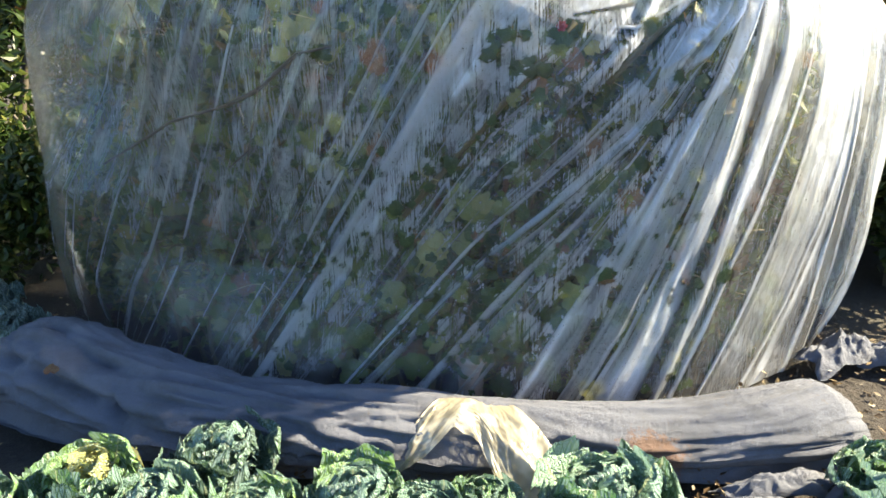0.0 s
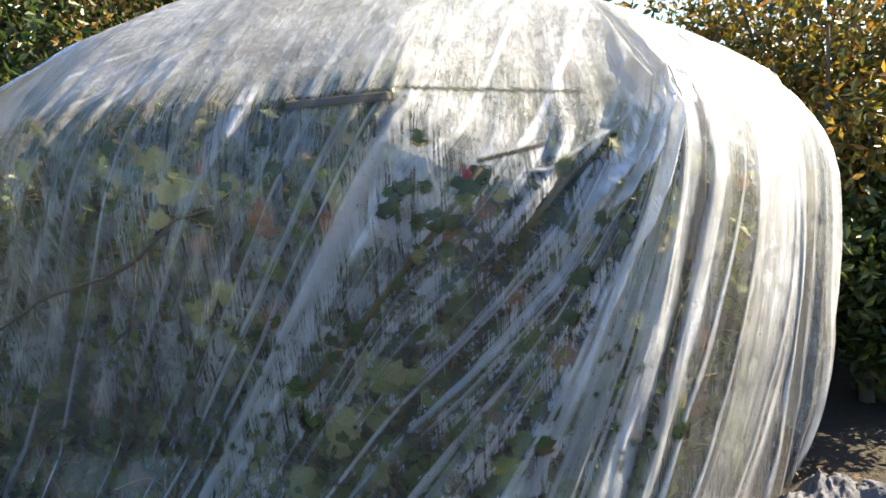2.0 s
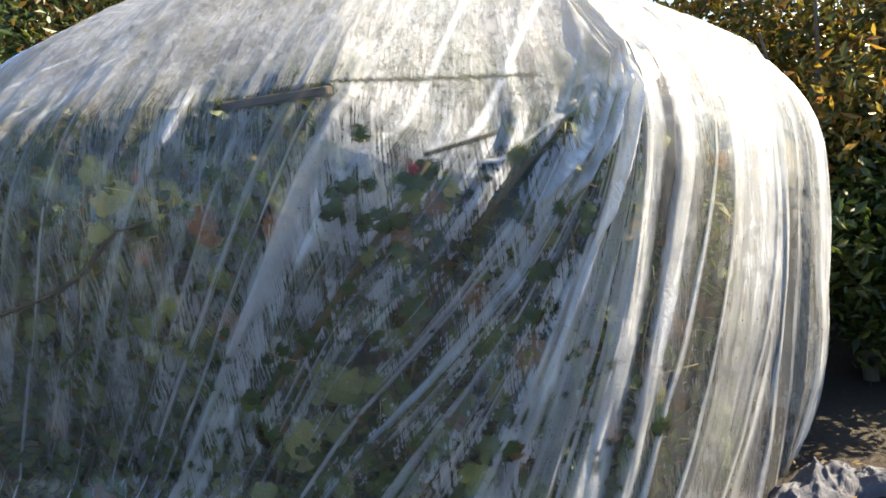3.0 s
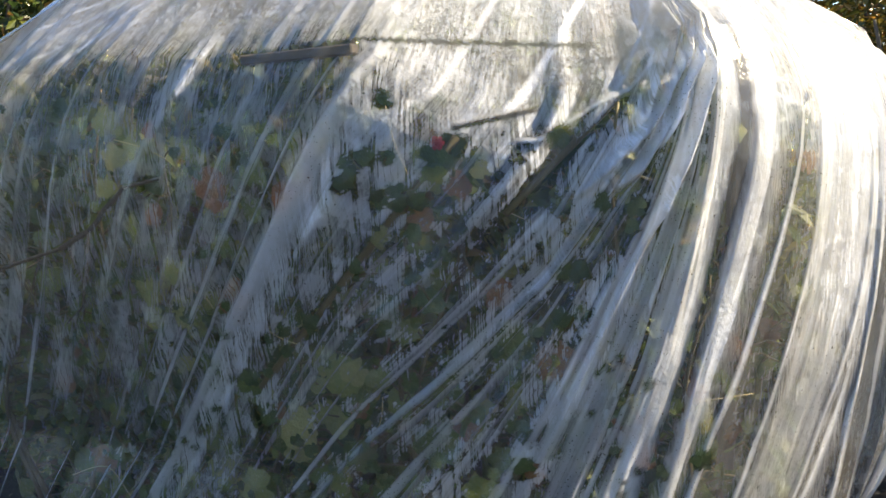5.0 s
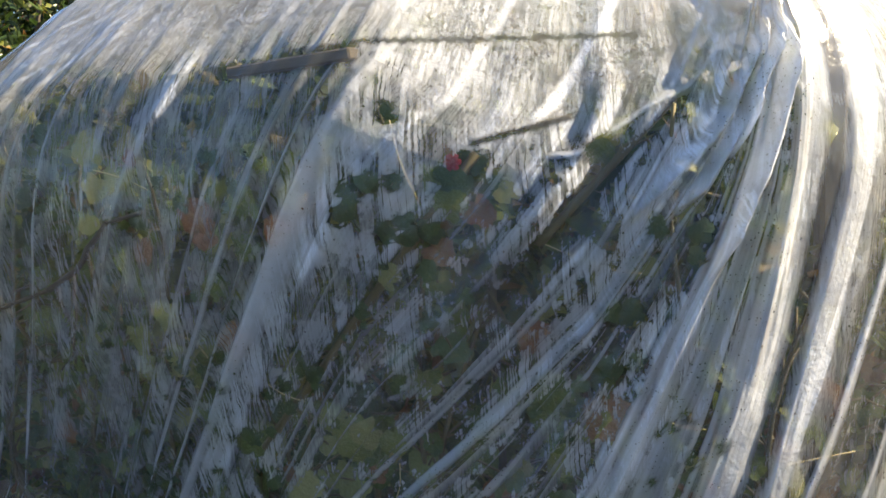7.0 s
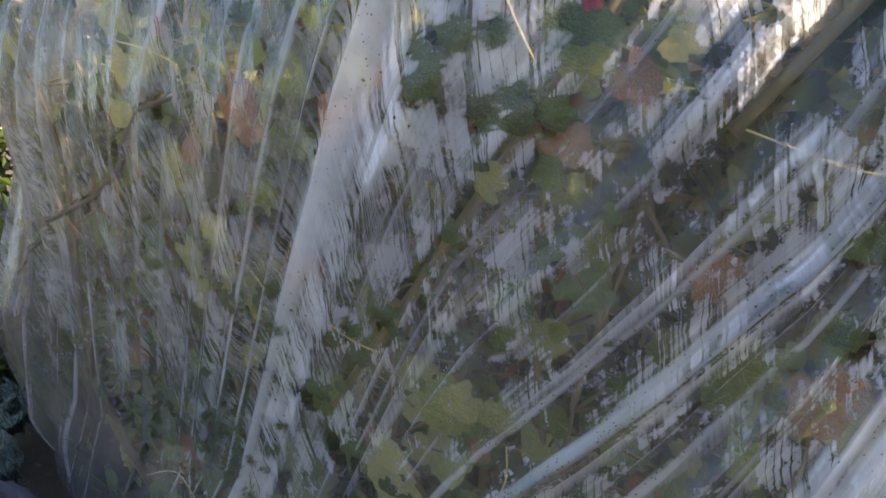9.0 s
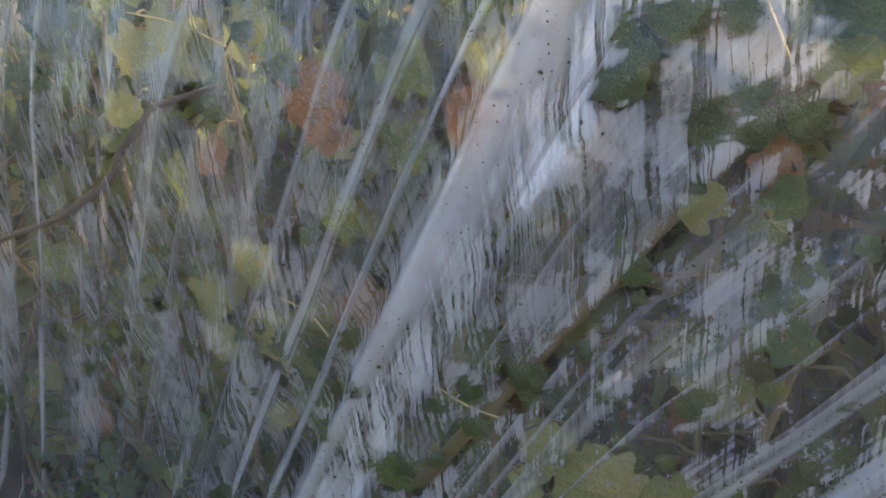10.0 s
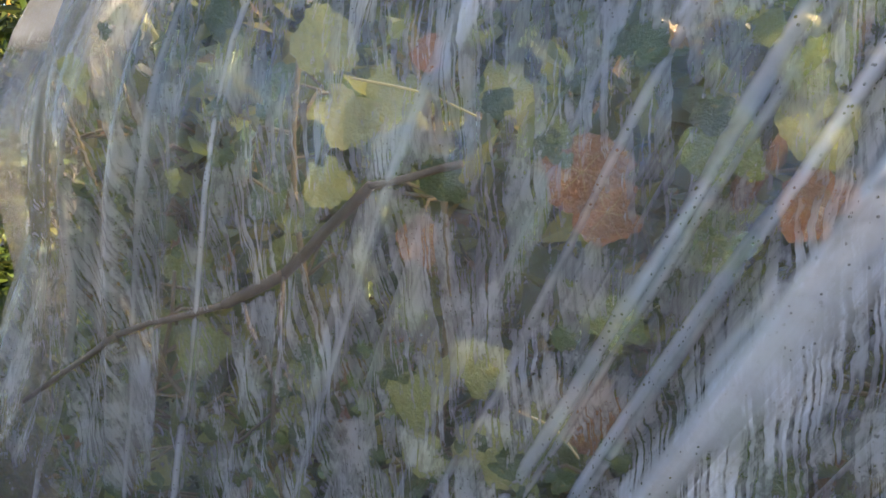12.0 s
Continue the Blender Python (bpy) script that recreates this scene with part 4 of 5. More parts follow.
for pts in (((0.13, 1.55), (0.20, 1.60), (0.29, 1.61), (0.37, 1.60)), ((0.28, 1.62), (0.30, 1.53), (0.335, 1.44)), ((0.60, 1.33), (0.72, 1.27), (0.80, 1.25)), ((0.78, 1.0), (0.85, 0.9), (0.93, 0.87)),
            ((-0.12, 1.02), (-0.06, 0.985), (0.0, 0.97)), ((0.19, 0.70), (0.22, 0.76), (0.23, 0.83)), ((-0.36, 1.12), (-0.31, 1.10), (-0.28, 1.06)), ((-0.55, 1.56), (-0.45, 1.535), (-0.38, 1.50)),
            ((0.95, 0.85), (0.88, 0.6), (0.8, 0.35)), ((1.1, 0.75), (1.3, 0.73)), ((-0.9, 0.45), (-0.75, 0.5), (-0.66, 0.42))):
    straw = tube("straw", smooth_path([near_film(x, z, 0.008) for x, z in pts], 5), 0.0016, STRAW, None, 5)
    tagged(straw, "dry pale yellow plant stem stuck behind wet film", "stem", "dry stems")

flower = tagged(new("red_flower"), "small dull red blossom behind wet film", "flower")
for i in range(6):
    p, n = on_film(0.41, 1.515)
    put_leaf(PETAL, p - n * 0.012 + Vector((0.009 * math.cos(i * 1.05), 0.004, 0.009 * math.sin(i * 1.05))), n, i * 1.05, 0.011, flower).name = "petal"


# ---- the film itself ----
def film():
    cols, rows = FILM_PTS.shape[:2]
    pts = FILM_PTS.reshape(-1, 3)
    touch = np.zeros(len(pts))
    for i, (x, z, size, turn, sort) in enumerate(ALL_PRESSED):
        dx, dz = pts[:, 0] - x, pts[:, 2] - z
        near = (np.hypot(dx, dz) < size * 1.3) & (pts[:, 1] < 3.3)
        a = np.arctan2(dz[near], dx[near]) - radians(turn)
        r = np.array([lobed(v, 100 + i) for v in a]) * size * (1.12 if sort == "d" else 0.95)
        touch[near] = np.maximum(touch[near], np.clip((r - np.hypot(dx[near], dz[near])) / 0.010 + 0.3, 0, 1) * (0.75 if i >= len(ALL_PRESSED) - len(PRESSED_SMALL) else 1.0 if sort == "d" else 0.4))
    for x0, z0, x1, z1, half in TOUCH_LINES:
        near = (pts[:, 1] < 3.0) & (pts[:, 0] > min(x0, x1) - 0.05) & (pts[:, 0] < max(x0, x1) + 0.05) & (np.abs(pts[:, 2] - (z0 + z1) / 2) < 0.45)
        ax, az = x1 - x0, z1 - z0
        f = np.clip(((pts[near, 0] - x0) * ax + (pts[near, 2] - z0) * az) / (ax * ax + az * az), 0, 1)
        off = np.hypot(pts[near, 0] - x0 - f * ax, pts[near, 2] - z0 - f * az)
        touch[near] = np.maximum(touch[near], np.clip((half * 1.5 - off) / (half * 0.8), 0, 1) * (0.85 if half > 0.02 else 0.9))
    cover = tagged(new("film_cover"), "clear polythene film with condensation, draped in long folds", "film cover")
    eave_row = 209
    for name, rows_of in (("side_sheet", slice(0, eave_row + 1)), ("roof_sheet", slice(eave_row, None))):
        ob = grid_mesh(name, FILM_PTS[:, rows_of], FILM, cover, closed=True)
        mesh = ob.data
        vi = np.empty(len(mesh.loops), np.int32)
        mesh.loops.foreach_get("vertex_index", vi)
        for key, values in (("flow", FILM_FLOW), ("fall", FILM_FALL)):
            lay = mesh.uv_layers.new(name=key)
            lay.data.foreach_set("uv", values[:, rows_of].reshape(-1, 2)[vi].ravel().astype(np.float32))
        grid = (cols, rows)
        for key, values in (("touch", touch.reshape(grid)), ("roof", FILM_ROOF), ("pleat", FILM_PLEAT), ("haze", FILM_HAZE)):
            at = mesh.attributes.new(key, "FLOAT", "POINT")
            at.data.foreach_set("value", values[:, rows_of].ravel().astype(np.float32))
    return cover


film()


# ---- the rolled fleece on the ground ----
def roll_cloth():
    path = smooth_path([(-1.80, 2.80, 0.14), (-1.55, 2.70, 0.175), (-1.25, 2.56, 0.145), (-0.75, 2.41, 0.10), (-0.22, 2.34, 0.115), (0.3, 2.30, 0.09), (0.8, 2.31, 0.09), (1.15, 2.32, 0.125), (1.38, 2.38, 0.12), (1.52, 2.42, 0.09)], 30)
    n = len(path)
    rings = []
    for i, p in enumerate(path):
        t = i / (n - 1)
        end = min(1, (t / 0.03) ** 0.5 if t < 0.03 else 1) * min(1, ((1 - t) / 0.03) ** 0.5 if t > 0.97 else 1)
        d = (path[min(i + 1, n - 1)] - path[max(i - 1, 0)]).normalized()
        side = d.cross(Vector((0, 0, 1))).normalized()
        ring = []
        for k in range(120):
            a = 2 * math.pi * k / 120
            w, hgt = np.interp(t, [0, 0.15, 0.4, 0.7, 0.9, 1], [0.19, 0.21, 0.17, 0.15, 0.17, 0.13]), np.interp(t, [0, 0.15, 0.4, 0.7, 0.9, 1], [0.15, 0.16, 0.115, 0.11, 0.13, 0.08])
            c, s = math.cos(a), math.sin(a)
            body = 0.09 * noise.noise(Vector((p.x * 2.6, c * 1.4, s * 1.4))) + 0.08 * noise.noise(Vector((p.x * 6.0, c * 3, s * 3 + 5)))
            # loose folds that run along the roll and cross it at a slant
            lay = a * 2.4 + 0.9 * math.sin(p.x * 1.7) + 1.6 * noise.noise(Vector((p.x * 1.5, s, 2)))
            body += 0.17 * (0.7 - 2 * abs(noise.noise(Vector((lay * 1.3, p.x * 1.1, 1)))))
            body += 0.12 * (0.7 - 2 * abs(noise.noise(Vector((lay * 2.0 + p.x * 3, p.x * 2.4 - a, 4))))) + 0.035 * (1 - 2 * abs(noise.noise(Vector((p.x * 11, c * 5, s * 5 + p.x * 3)))))
            body *= np.interp(p.x, [-0.2, 0.4], [1.0, 0.4])
            # creases: x and angle at both ends, depth
            for x0, a0, x1, a1, deep in ((-1.62, 1.45, -0.95, 0.75, 0.20), (-1.45, 0.55, -0.80, 0.15, 0.22), (-1.18, 0.75, -1.02, -0.25, 0.16), (-0.62, 0.9, -0.30, 0.1, 0.15), (-1.70, 0.9, -1.52, 0.2, 0.15), (0.38, 0.55, 0.75, 0.1, 0.16)):
                ux, ua = x1 - x0, (a1 - a0) * 0.2
                along = min(1, max(0, ((p.x - x0) * ux + ((a if a < 4 else a - 6.283) - a0) * 0.2 * ua) / (ux * ux + ua * ua)))
                off = (((a if a < 4 else a - 6.283) - a0) * 0.2 - ua * along, p.x - x0 - ux * along)
                far = math.hypot(*off)
                body -= deep * math.sin(math.pi * min(1, along + 0.15)) * math.exp(-(far / 0.022) ** 2)
                body += 0.5 * deep * math.exp(-((far - 0.045) / 0.03) ** 2) * (1 if off[0] > 0 else 0.3)
            front = 1.25 if c > 0 else 0.9
            pt = p + side * c * w * front * end * (1 + body) * (1 - 0.25 * max(0, s)) + Vector((0, 0, 1)) * (s if s > 0 else 0.9 * s) * hgt * end * (1 + body)
            pt.z = max(pt.z, 0.0 + 0.012 * noise.noise(pt * 12))
            ring.append(pt)
        ring.append(ring[0])
        rings.append(ring)
    root = tagged(new("rolled_fleece"), "long grey garden fleece rolled up along the foot of the film", "fleece roll")
    grid_mesh("roll", rings, FLEECE, root)
    # the loose end of the cloth, hanging over the front and lying on the soil
    flap = []
    for i in range(0, n, 2):
        p = path[i]
        t = i / (n - 1)
        d = (path[min(i + 1, n - 1)] - path[max(i - 1, 0)]).normalized()
        side = d.cross(Vector((0, 0, 1))).normalized()
        w = np.interp(t, [0, 0.15, 0.4, 0.7, 0.9, 1], [0.19, 0.21, 0.17, 0.15, 0.17, 0.13]) * 1.25
        reach = 0.01 + 0.05 * (0.5 + 0.5 * noise.noise(Vector((p.x * 2.1, 3, 0)))) + 0.02 * noise.noise(Vector((p.x * 9, 5, 0)))
        row = []
        for k in range(16):
            v = k / 15
            wav = noise.noise(Vector((p.x * 5 + v, v * 1.5, 7)))
            out = w * (0.78 + 0.20 * min(1, v * 1.6)) + reach * max(0, v - 0.35)
            z = max(0.012 + 0.012 * abs(wav), p.z * (1.05 - 1.5 * v) + 0.02 * wav * (1 - v) + 0.012)
            row.append(p + side * (out + 0.02 * wav) + Vector((0, 0, z - p.z)))
        flap.append(row)
    grid_mesh("loose_edge", flap, FLEECE, root)
    return rings


ROLL = roll_cloth()


# ---- scraps of cloth and film ----
def crumpled(name, x, y, wide, deep, high, turn, seed, material, label, category, n=48, fall=1.0):
    k = Vector((seed * 7.3, seed * 3.1, 0))
    rows = []
    for i in range(n):
        row = []
        for j in range(n):
            u, v = 2 * i / (n - 1) - 1, 2 * j / (n - 1) - 1
            q = Vector((u * wide, v * deep, 0)) * 9 + k
            edge = 1 + 0.22 * noise.noise(Vector((u * 2, v * 2, seed)))
            ridge = (1 - 2.4 * abs(noise.noise(q * 0.7))) * 0.55 + 0.4 * (1 - 2 * abs(noise.noise(q * 1.7))) + 0.25 * (1 - 2 * abs(noise.noise(q * 3.6)))
            dome = max(0.0, 1 - (u * u + v * v) * 0.6 * fall)
            row.append((u * wide * edge + 0.02 * noise.noise(q), v * deep * edge + 0.02 * noise.noise(q + Vector((5, 5, 0))), 0.012 + high * max(0.0, dome * (0.55 + 0.6 * ridge))))
        rows.append(row)
    ob = grid_mesh(name, rows, material)
    ob.matrix_world = pose(x, y, 0, 0, 0, turn)
    return tagged(ob, label, category)


crumpled("fleece_scrap", 1.84, 3.02, 0.22, 0.10, 0.14, 25, 1, FLEECE, "crumpled off-white fleece scrap lying on soil", "cloth scrap")
crumpled("fleece_scrap", 2.12, 3.0, 0.16, 0.10, 0.10, -20, 2, FLEECE, "crumpled off-white fleece scrap lying on soil", "cloth scrap")
crumpled("fleece_scrap", 1.12, 2.05, 0.20, 0.06, 0.08, 12, 3, FLEECE, "torn strip of pale fleece beside the roll", "cloth scrap")
crumpled("fleece_scrap", 1.05, 1.93, 0.16, 0.05, 0.07, -8, 4, FLEECE, "torn strip of pale fleece beside the roll", "cloth scrap")
crumpled("fleece_scrap", 1.42, 2.04, 0.15, 0.07, 0.08, 40, 5, FLEECE, "torn strip of pale fleece beside the roll", "cloth scrap")


def scrap_material():
    m = Mat("yellowed_polythene")
    p = local(m)
    crumple = m.math("ABSOLUTE", m.math("SUBTRACT", m.noise(p, 7.0, 2.5, 0.5), 0.5))
    fine = m.math("ABSOLUTE", m.math("SUBTRACT", m.noise(p, 32.0, 3.0, 0.6), 0.5))
    bump = m.bump(m.math("ADD", m.math("MULTIPLY", crumple, 4.0), fine), 0.25, 0.010)
    col = m.mix(m.ramp(crumple, 0.0, 0.12), (0.86, 0.80, 0.66), (0.80, 0.72, 0.55))
    milk = m.n("MixShader", Fac=0.5, i1=m.n("BsdfDiffuse", Color=col, Normal=bump), i2=m.n("BsdfTranslucent", Color=col, Normal=bump))
    body = m.n("MixShader", Fac=m.ramp(crumple, 0.0, 0.10, 0.72, 0.40), i1=m.n("BsdfTransparent", Color=(0.98, 0.93, 0.78, 1)), i2=milk)
    shine = m.n("BsdfGlossy", Roughness=0.2, Normal=bump)
    return m.done(m.n("MixShader", Fac=m.math("MULTIPLY", m.n("Fresnel", IOR=1.45, Normal=bump).outputs[0], 0.8), i1=body, i2=shine))


def film_scrap():
    """A yellowed piece of film hung over the roll and spreading in a ragged fan down among the cabbages."""
    rows = []
    n = 90
    for i in range(n):
        v = i / (n - 1)
        row = []
        for j in range(n):
            u = j / (n - 1)
            top = Vector((0.03 + 0.19 * u, 2.37 - 0.03 * u, 0.19))
            foot = Vector((float(np.interp(u, [0, 0.25, 0.45, 0.7, 0.85, 1], [-0.21, -0.06, 0.09, 0.24, 0.34, 0.45])), float(np.interp(u, [0, 0.25, 0.45, 0.7, 0.85, 1], [2.07, 2.06, 2.04, 1.93, 1.94, 2.07])), float(np.interp(u, [0, 0.2, 0.35, 0.5, 0.7, 1], [0.03, 0.07, 0.10, 0.06, 0.02, 0.03]))))
            reach = v * float(np.interp(u, [0, 0.2, 0.32, 0.5, 0.62, 0.75, 0.88, 1], [1.0, 0.85, 0.62, 0.66, 0.9, 1.06, 0.95, 0.7])) * (1 + 0.05 * noise.noise(Vector((u * 14, 0, 3))))
            p = top.lerp(foot, reach)
            p.z += 0.10 * math.sin(math.pi * min(1.0, reach) ** 0.8) * (1 - 0.3 * u)
            p.y -= 0.03 * math.sin(math.pi * min(1.0, reach))
            q = Vector((u * 5.5 - 1.5 * v * (u - 0.4), v * 1.3, 2.0))
            q += 0.5 * Vector((noise.noise(q * 0.9), noise.noise(q * 0.9 + Vector((9, 0, 0))), 0))
            fold = 0.014 * (0.6 - 2 * abs(noise.noise(q))) + 0.006 * (0.6 - 2 * abs(noise.noise(q * 2.3 + Vector((3, 1, 0))))) + 0.003 * (0.7 - 2 * abs(noise.noise(Vector((u * 24, v * 14, 5)))))
            fold *= 0.3 + 0.7 * min(1, v / 0.4)
            row.append((p.x + 0.3 * fold, p.y - 0.6 * fold, max(0.02, p.z + 0.7 * fold)))
        rows.append(row)
    return tagged(grid_mesh("film_scrap", rows, scrap_material()), "yellowed crinkled polythene scrap hung over grey fleece", "film scrap")


film_scrap()

yellow_leaf = tagged(new("fallen_leaf", leaf_mesh("fallen_leaf", 3, 0.25, BROWN)), "small curled brown-yellow leaf fallen on grey fleece", "fallen leaf")
_ring = min(ROLL, key=lambda r: abs(r[0].x + 1.50))
yellow_leaf.matrix_world = Matrix.Translation(_ring[13] + Vector((0, -0.012, 0.012))) @ Matrix.Rotation(radians(50), 4, "X") @ Matrix.Diagonal((0.034, 0.020, 0.03, 1))


def clay_pot(x, y):
    """A pale pot standing inside, close to the film."""
    prof = [(0.045, 0.0), (0.050, 0.02), (0.062, 0.17), (0.062, 0.175), (0.070, 0.175), (0.072, 0.21), (0.064, 0.212), (0.060, 0.18), (0.048, 0.03), (0.0, 0.03)]
    rings = [[(r * math.cos(a), r * math.sin(a), z) for a in [2 * math.pi * k / 28 for k in range(29)]] for r, z in prof]
    ob = grid_mesh("plant_pot", rings, POT)
    ob.location = (x, y, 0.0)
    return tagged(ob, "pale pinkish clay plant pot behind the film", "plant pot")


clay_pot(0.12, 2.72)

# ---- savoy cabbages ----
def cabbage_material(name, tones):
    m = Mat(name)
    p = local(m)
    uv = m.n("UVMap", {"uv_map": "leafmap"}).outputs[0]
    sep = m.n("SeparateXYZ", Vector=uv)
    rib = m.ramp(m.math("ABSOLUTE", m.math("SUBTRACT", sep.outputs[0], 0.5)), 0.0, 0.03, 1.0, 0.0)
    cells = m.n("TexVoronoi", {"feature": "DISTANCE_TO_EDGE"}, Vector=uv, Scale=20.0).outputs["Distance"]
    fac = m.math("ADD", m.math("MULTIPLY", by_object(m), 0.6), m.math("MULTIPLY", m.noise(p, 9.0, 4.0), 0.4))
    col = m.colors(fac, tones)
    # puckered cells between the veins, waxy towards the frilled margin
    u = m.math("ABSOLUTE", m.math("SUBTRACT", sep.outputs[0], 0.5))
    margin = m.math("MAXIMUM", m.ramp(u, 0.16, 0.46), m.ramp(sep.outputs[1], 0.55, 0.97))
    dome = m.math("MULTIPLY", m.ramp(cells, 0.02, 0.20), m.ramp(m.noise(uv, 60.0, 3.0, 0.6), 0.30, 0.60, 0.55, 1.0))
    wax = m.math("MULTIPLY", m.ramp(margin, 0.0, 1.0, 0.12, 0.85), dome)
    col = m.mix(wax, col, (0.30, 0.42, 0.40))
    col = m.mix(m.ramp(cells, 0.0, 0.04, 0.35, 0.0), col, (0.34, 0.44, 0.20))
    col = m.mix(rib, col, (0.45, 0.50, 0.32))
    bump = m.bump(m.math("ADD", dome, m.math("MULTIPLY", m.noise(uv, 90.0, 2.0), 0.2)), 0.8, 0.022)
    body = m.n("BsdfPrincipled", Base_Color=col, Roughness=0.42, Normal=bump)
    return m.done(m.n("MixShader", Fac=0.28, i1=body, i2=m.n("BsdfTranslucent", Color=col, Normal=bump)))


SAVOY = cabbage_material("savoy_leaf", [(0.25, (0.04, 0.11, 0.05)), (0.5, (0.08, 0.20, 0.06)), (0.75, (0.17, 0.32, 0.08))])
PALE_SAVOY = cabbage_material("yellowed_savoy_leaf", [(0.25, (0.20, 0.24, 0.07)), (0.5, (0.40, 0.40, 0.10)), (0.75, (0.55, 0.48, 0.14))])
# waxy grey-green kind; bluish-white highlights are also put into its pale tones
FROST_SAVOY = cabbage_material("waxy_savoy_leaf", [(0.25, (0.09, 0.19, 0.16)), (0.5, (0.15, 0.27, 0.22)), (0.75, (0.22, 0.36, 0.26))])
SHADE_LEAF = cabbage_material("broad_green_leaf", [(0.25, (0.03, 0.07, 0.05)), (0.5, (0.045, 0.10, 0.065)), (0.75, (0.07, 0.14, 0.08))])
# dark blue kind, toned as it looks in the film's shade
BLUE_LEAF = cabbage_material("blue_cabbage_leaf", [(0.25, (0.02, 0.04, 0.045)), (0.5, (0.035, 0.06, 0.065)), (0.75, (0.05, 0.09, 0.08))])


def savoy_leaf(seed, material, n=36):
    k = random.Random(seed)
    off = Vector((k.uniform(0, 50), k.uniform(0, 50), 0))
    pts, uvs = [], []
    for i in range(n + 1):
        v = i / n
        row = []
        for j in range(n + 1):
            u = 2 * j / n - 1
            half = 0.5 * (math.sin(math.pi * min(1, v * 0.62 + 0.16)) ** 0.8)
            edge = abs(u) ** 3 * 0.5 + max(0, v - 0.8) * 1.5
            x = u * half
            y = v * (1 - 0.16 * u * u)
            z = 0.30 * v * v + 0.10 * u * u + 0.20 * edge * math.sin(9 * v * 3.4 + 4 * u + seed) + 0.09 * edge * math.sin(61 * v + seed + 9 * u) + 0.05 * noise.noise(Vector((x, y, 0)) * 9 + off) + 0.06 * abs(noise.noise(Vector((x, y, 0)) * 15 + off))
            row.append((x, y, z))
            uvs.append(((u + 1) / 2, v))
        pts.append(row)
    pts = np.array(pts)
    idx = np.arange((n + 1) ** 2).reshape(n + 1, n + 1)
    faces = np.stack([idx[:-1, :-1], idx[:-1, 1:], idx[1:, 1:], idx[1:, :-1]], -1).reshape(-1, 4)
    mesh = bpy.data.meshes.new("leaf")
    mesh.from_pydata(pts.reshape(-1, 3).tolist(), [], faces.tolist())
    lay = mesh.uv_layers.new(name="leafmap")
    vi = np.empty(len(mesh.loops), np.int32)
    mesh.loops.foreach_get("vertex_index", vi)
    lay.data.foreach_set("uv", np.array(uvs, np.float32)[vi].ravel())
    mesh.materials.append(material)
    mesh.shade_smooth()
    return mesh


SAVOY_LEAVES = [savoy_leaf(s, SAVOY) for s in range(6)]
PALE_LEAVES = [savoy_leaf(s, PALE_SAVOY) for s in range(30, 33)]
FROST_LEAVES = [savoy_leaf(s, FROST_SAVOY) for s in range(40, 44)]
BROAD_LEAVES = [savoy_leaf(s, SHADE_LEAF) for s in range(50, 53)]
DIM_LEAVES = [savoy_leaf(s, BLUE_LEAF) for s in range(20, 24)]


def cabbage(x, y, size, seed, z=0.0, leaves=None, label="crinkled blue-green savoy cabbage growing in soil", outer=None):
    k = random.Random(seed)
    leaves = leaves or SAVOY_LEAVES
    outer = outer or leaves
    root = tagged(new("savoy_cabbage"), label, "cabbage", "savoy cabbages")
    root.location = (x, y, z)
    tube("stalk", [(0, 0, -0.03), (0, 0, 0.12 * size / 0.2)], 0.02, CANE, root, 7)
    for ring, (count, open_, length, lift) in enumerate(((6, 72, 1.0, 0.03), (6, 52, 0.85, 0.05), (5, 30, 0.7, 0.07), (4, 12, 0.55, 0.09))):
        for i in range(count):
            a = 360 * (i + 0.5 * (ring % 2) + k.uniform(-0.2, 0.2)) / count
            ob = new("leaf", k.choice(outer if ring < 2 else leaves))
            s = size * length * k.uniform(0.85, 1.15)
            ob.matrix_world = Matrix.Translation((x, y, z + lift)) @ Matrix.Rotation(radians(a), 4, "Z") @ Matrix.Rotation(radians(90 - open_ + k.uniform(-8, 8)), 4, "X") @ Matrix.Diagonal((s * 1.15, s, s, 1))
            ob.parent = root
            ob.matrix_parent_inverse = Matrix.Translation((-x, -y, -z))
    return root


for i, (x, y, size) in enumerate(((-1.42, 1.80, 0.22), (-1.12, 1.93, 0.23), (-0.86, 1.80, 0.22), (-0.74, 2.06, 0.24), (-0.56, 1.78, 0.20), (-0.27, 1.84, 0.23), (-0.04, 1.76, 0.20), (0.12, 1.84, 0.18), (0.50, 1.84, 0.26), (1.42, 1.92, 0.22), (1.75, 2.1, 0.2))):
    if i == 1:
        cabbage(x, y, size, i, leaves=PALE_LEAVES, outer=PALE_LEAVES + SAVOY_LEAVES, label="crinkled yellowing savoy cabbage growing in soil")
    elif i == 3:
        cabbage(x, y, size, i, leaves=FROST_LEAVES, outer=BROAD_LEAVES, label="savoy cabbage with broad dark outer leaves and a pale heart")
    elif i in (2, 4, 5, 6, 8):
        cabbage(x, y, size, i, leaves=FROST_LEAVES, outer=FROST_LEAVES + SAVOY_LEAVES, label="crinkled waxy grey-green savoy cabbage growing in soil")
    else:
        cabbage(x, y, size, i, outer=SAVOY_LEAVES + FROST_LEAVES)


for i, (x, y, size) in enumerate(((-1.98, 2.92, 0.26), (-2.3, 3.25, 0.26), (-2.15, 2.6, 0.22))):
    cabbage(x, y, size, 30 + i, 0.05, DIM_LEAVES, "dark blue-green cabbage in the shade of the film")


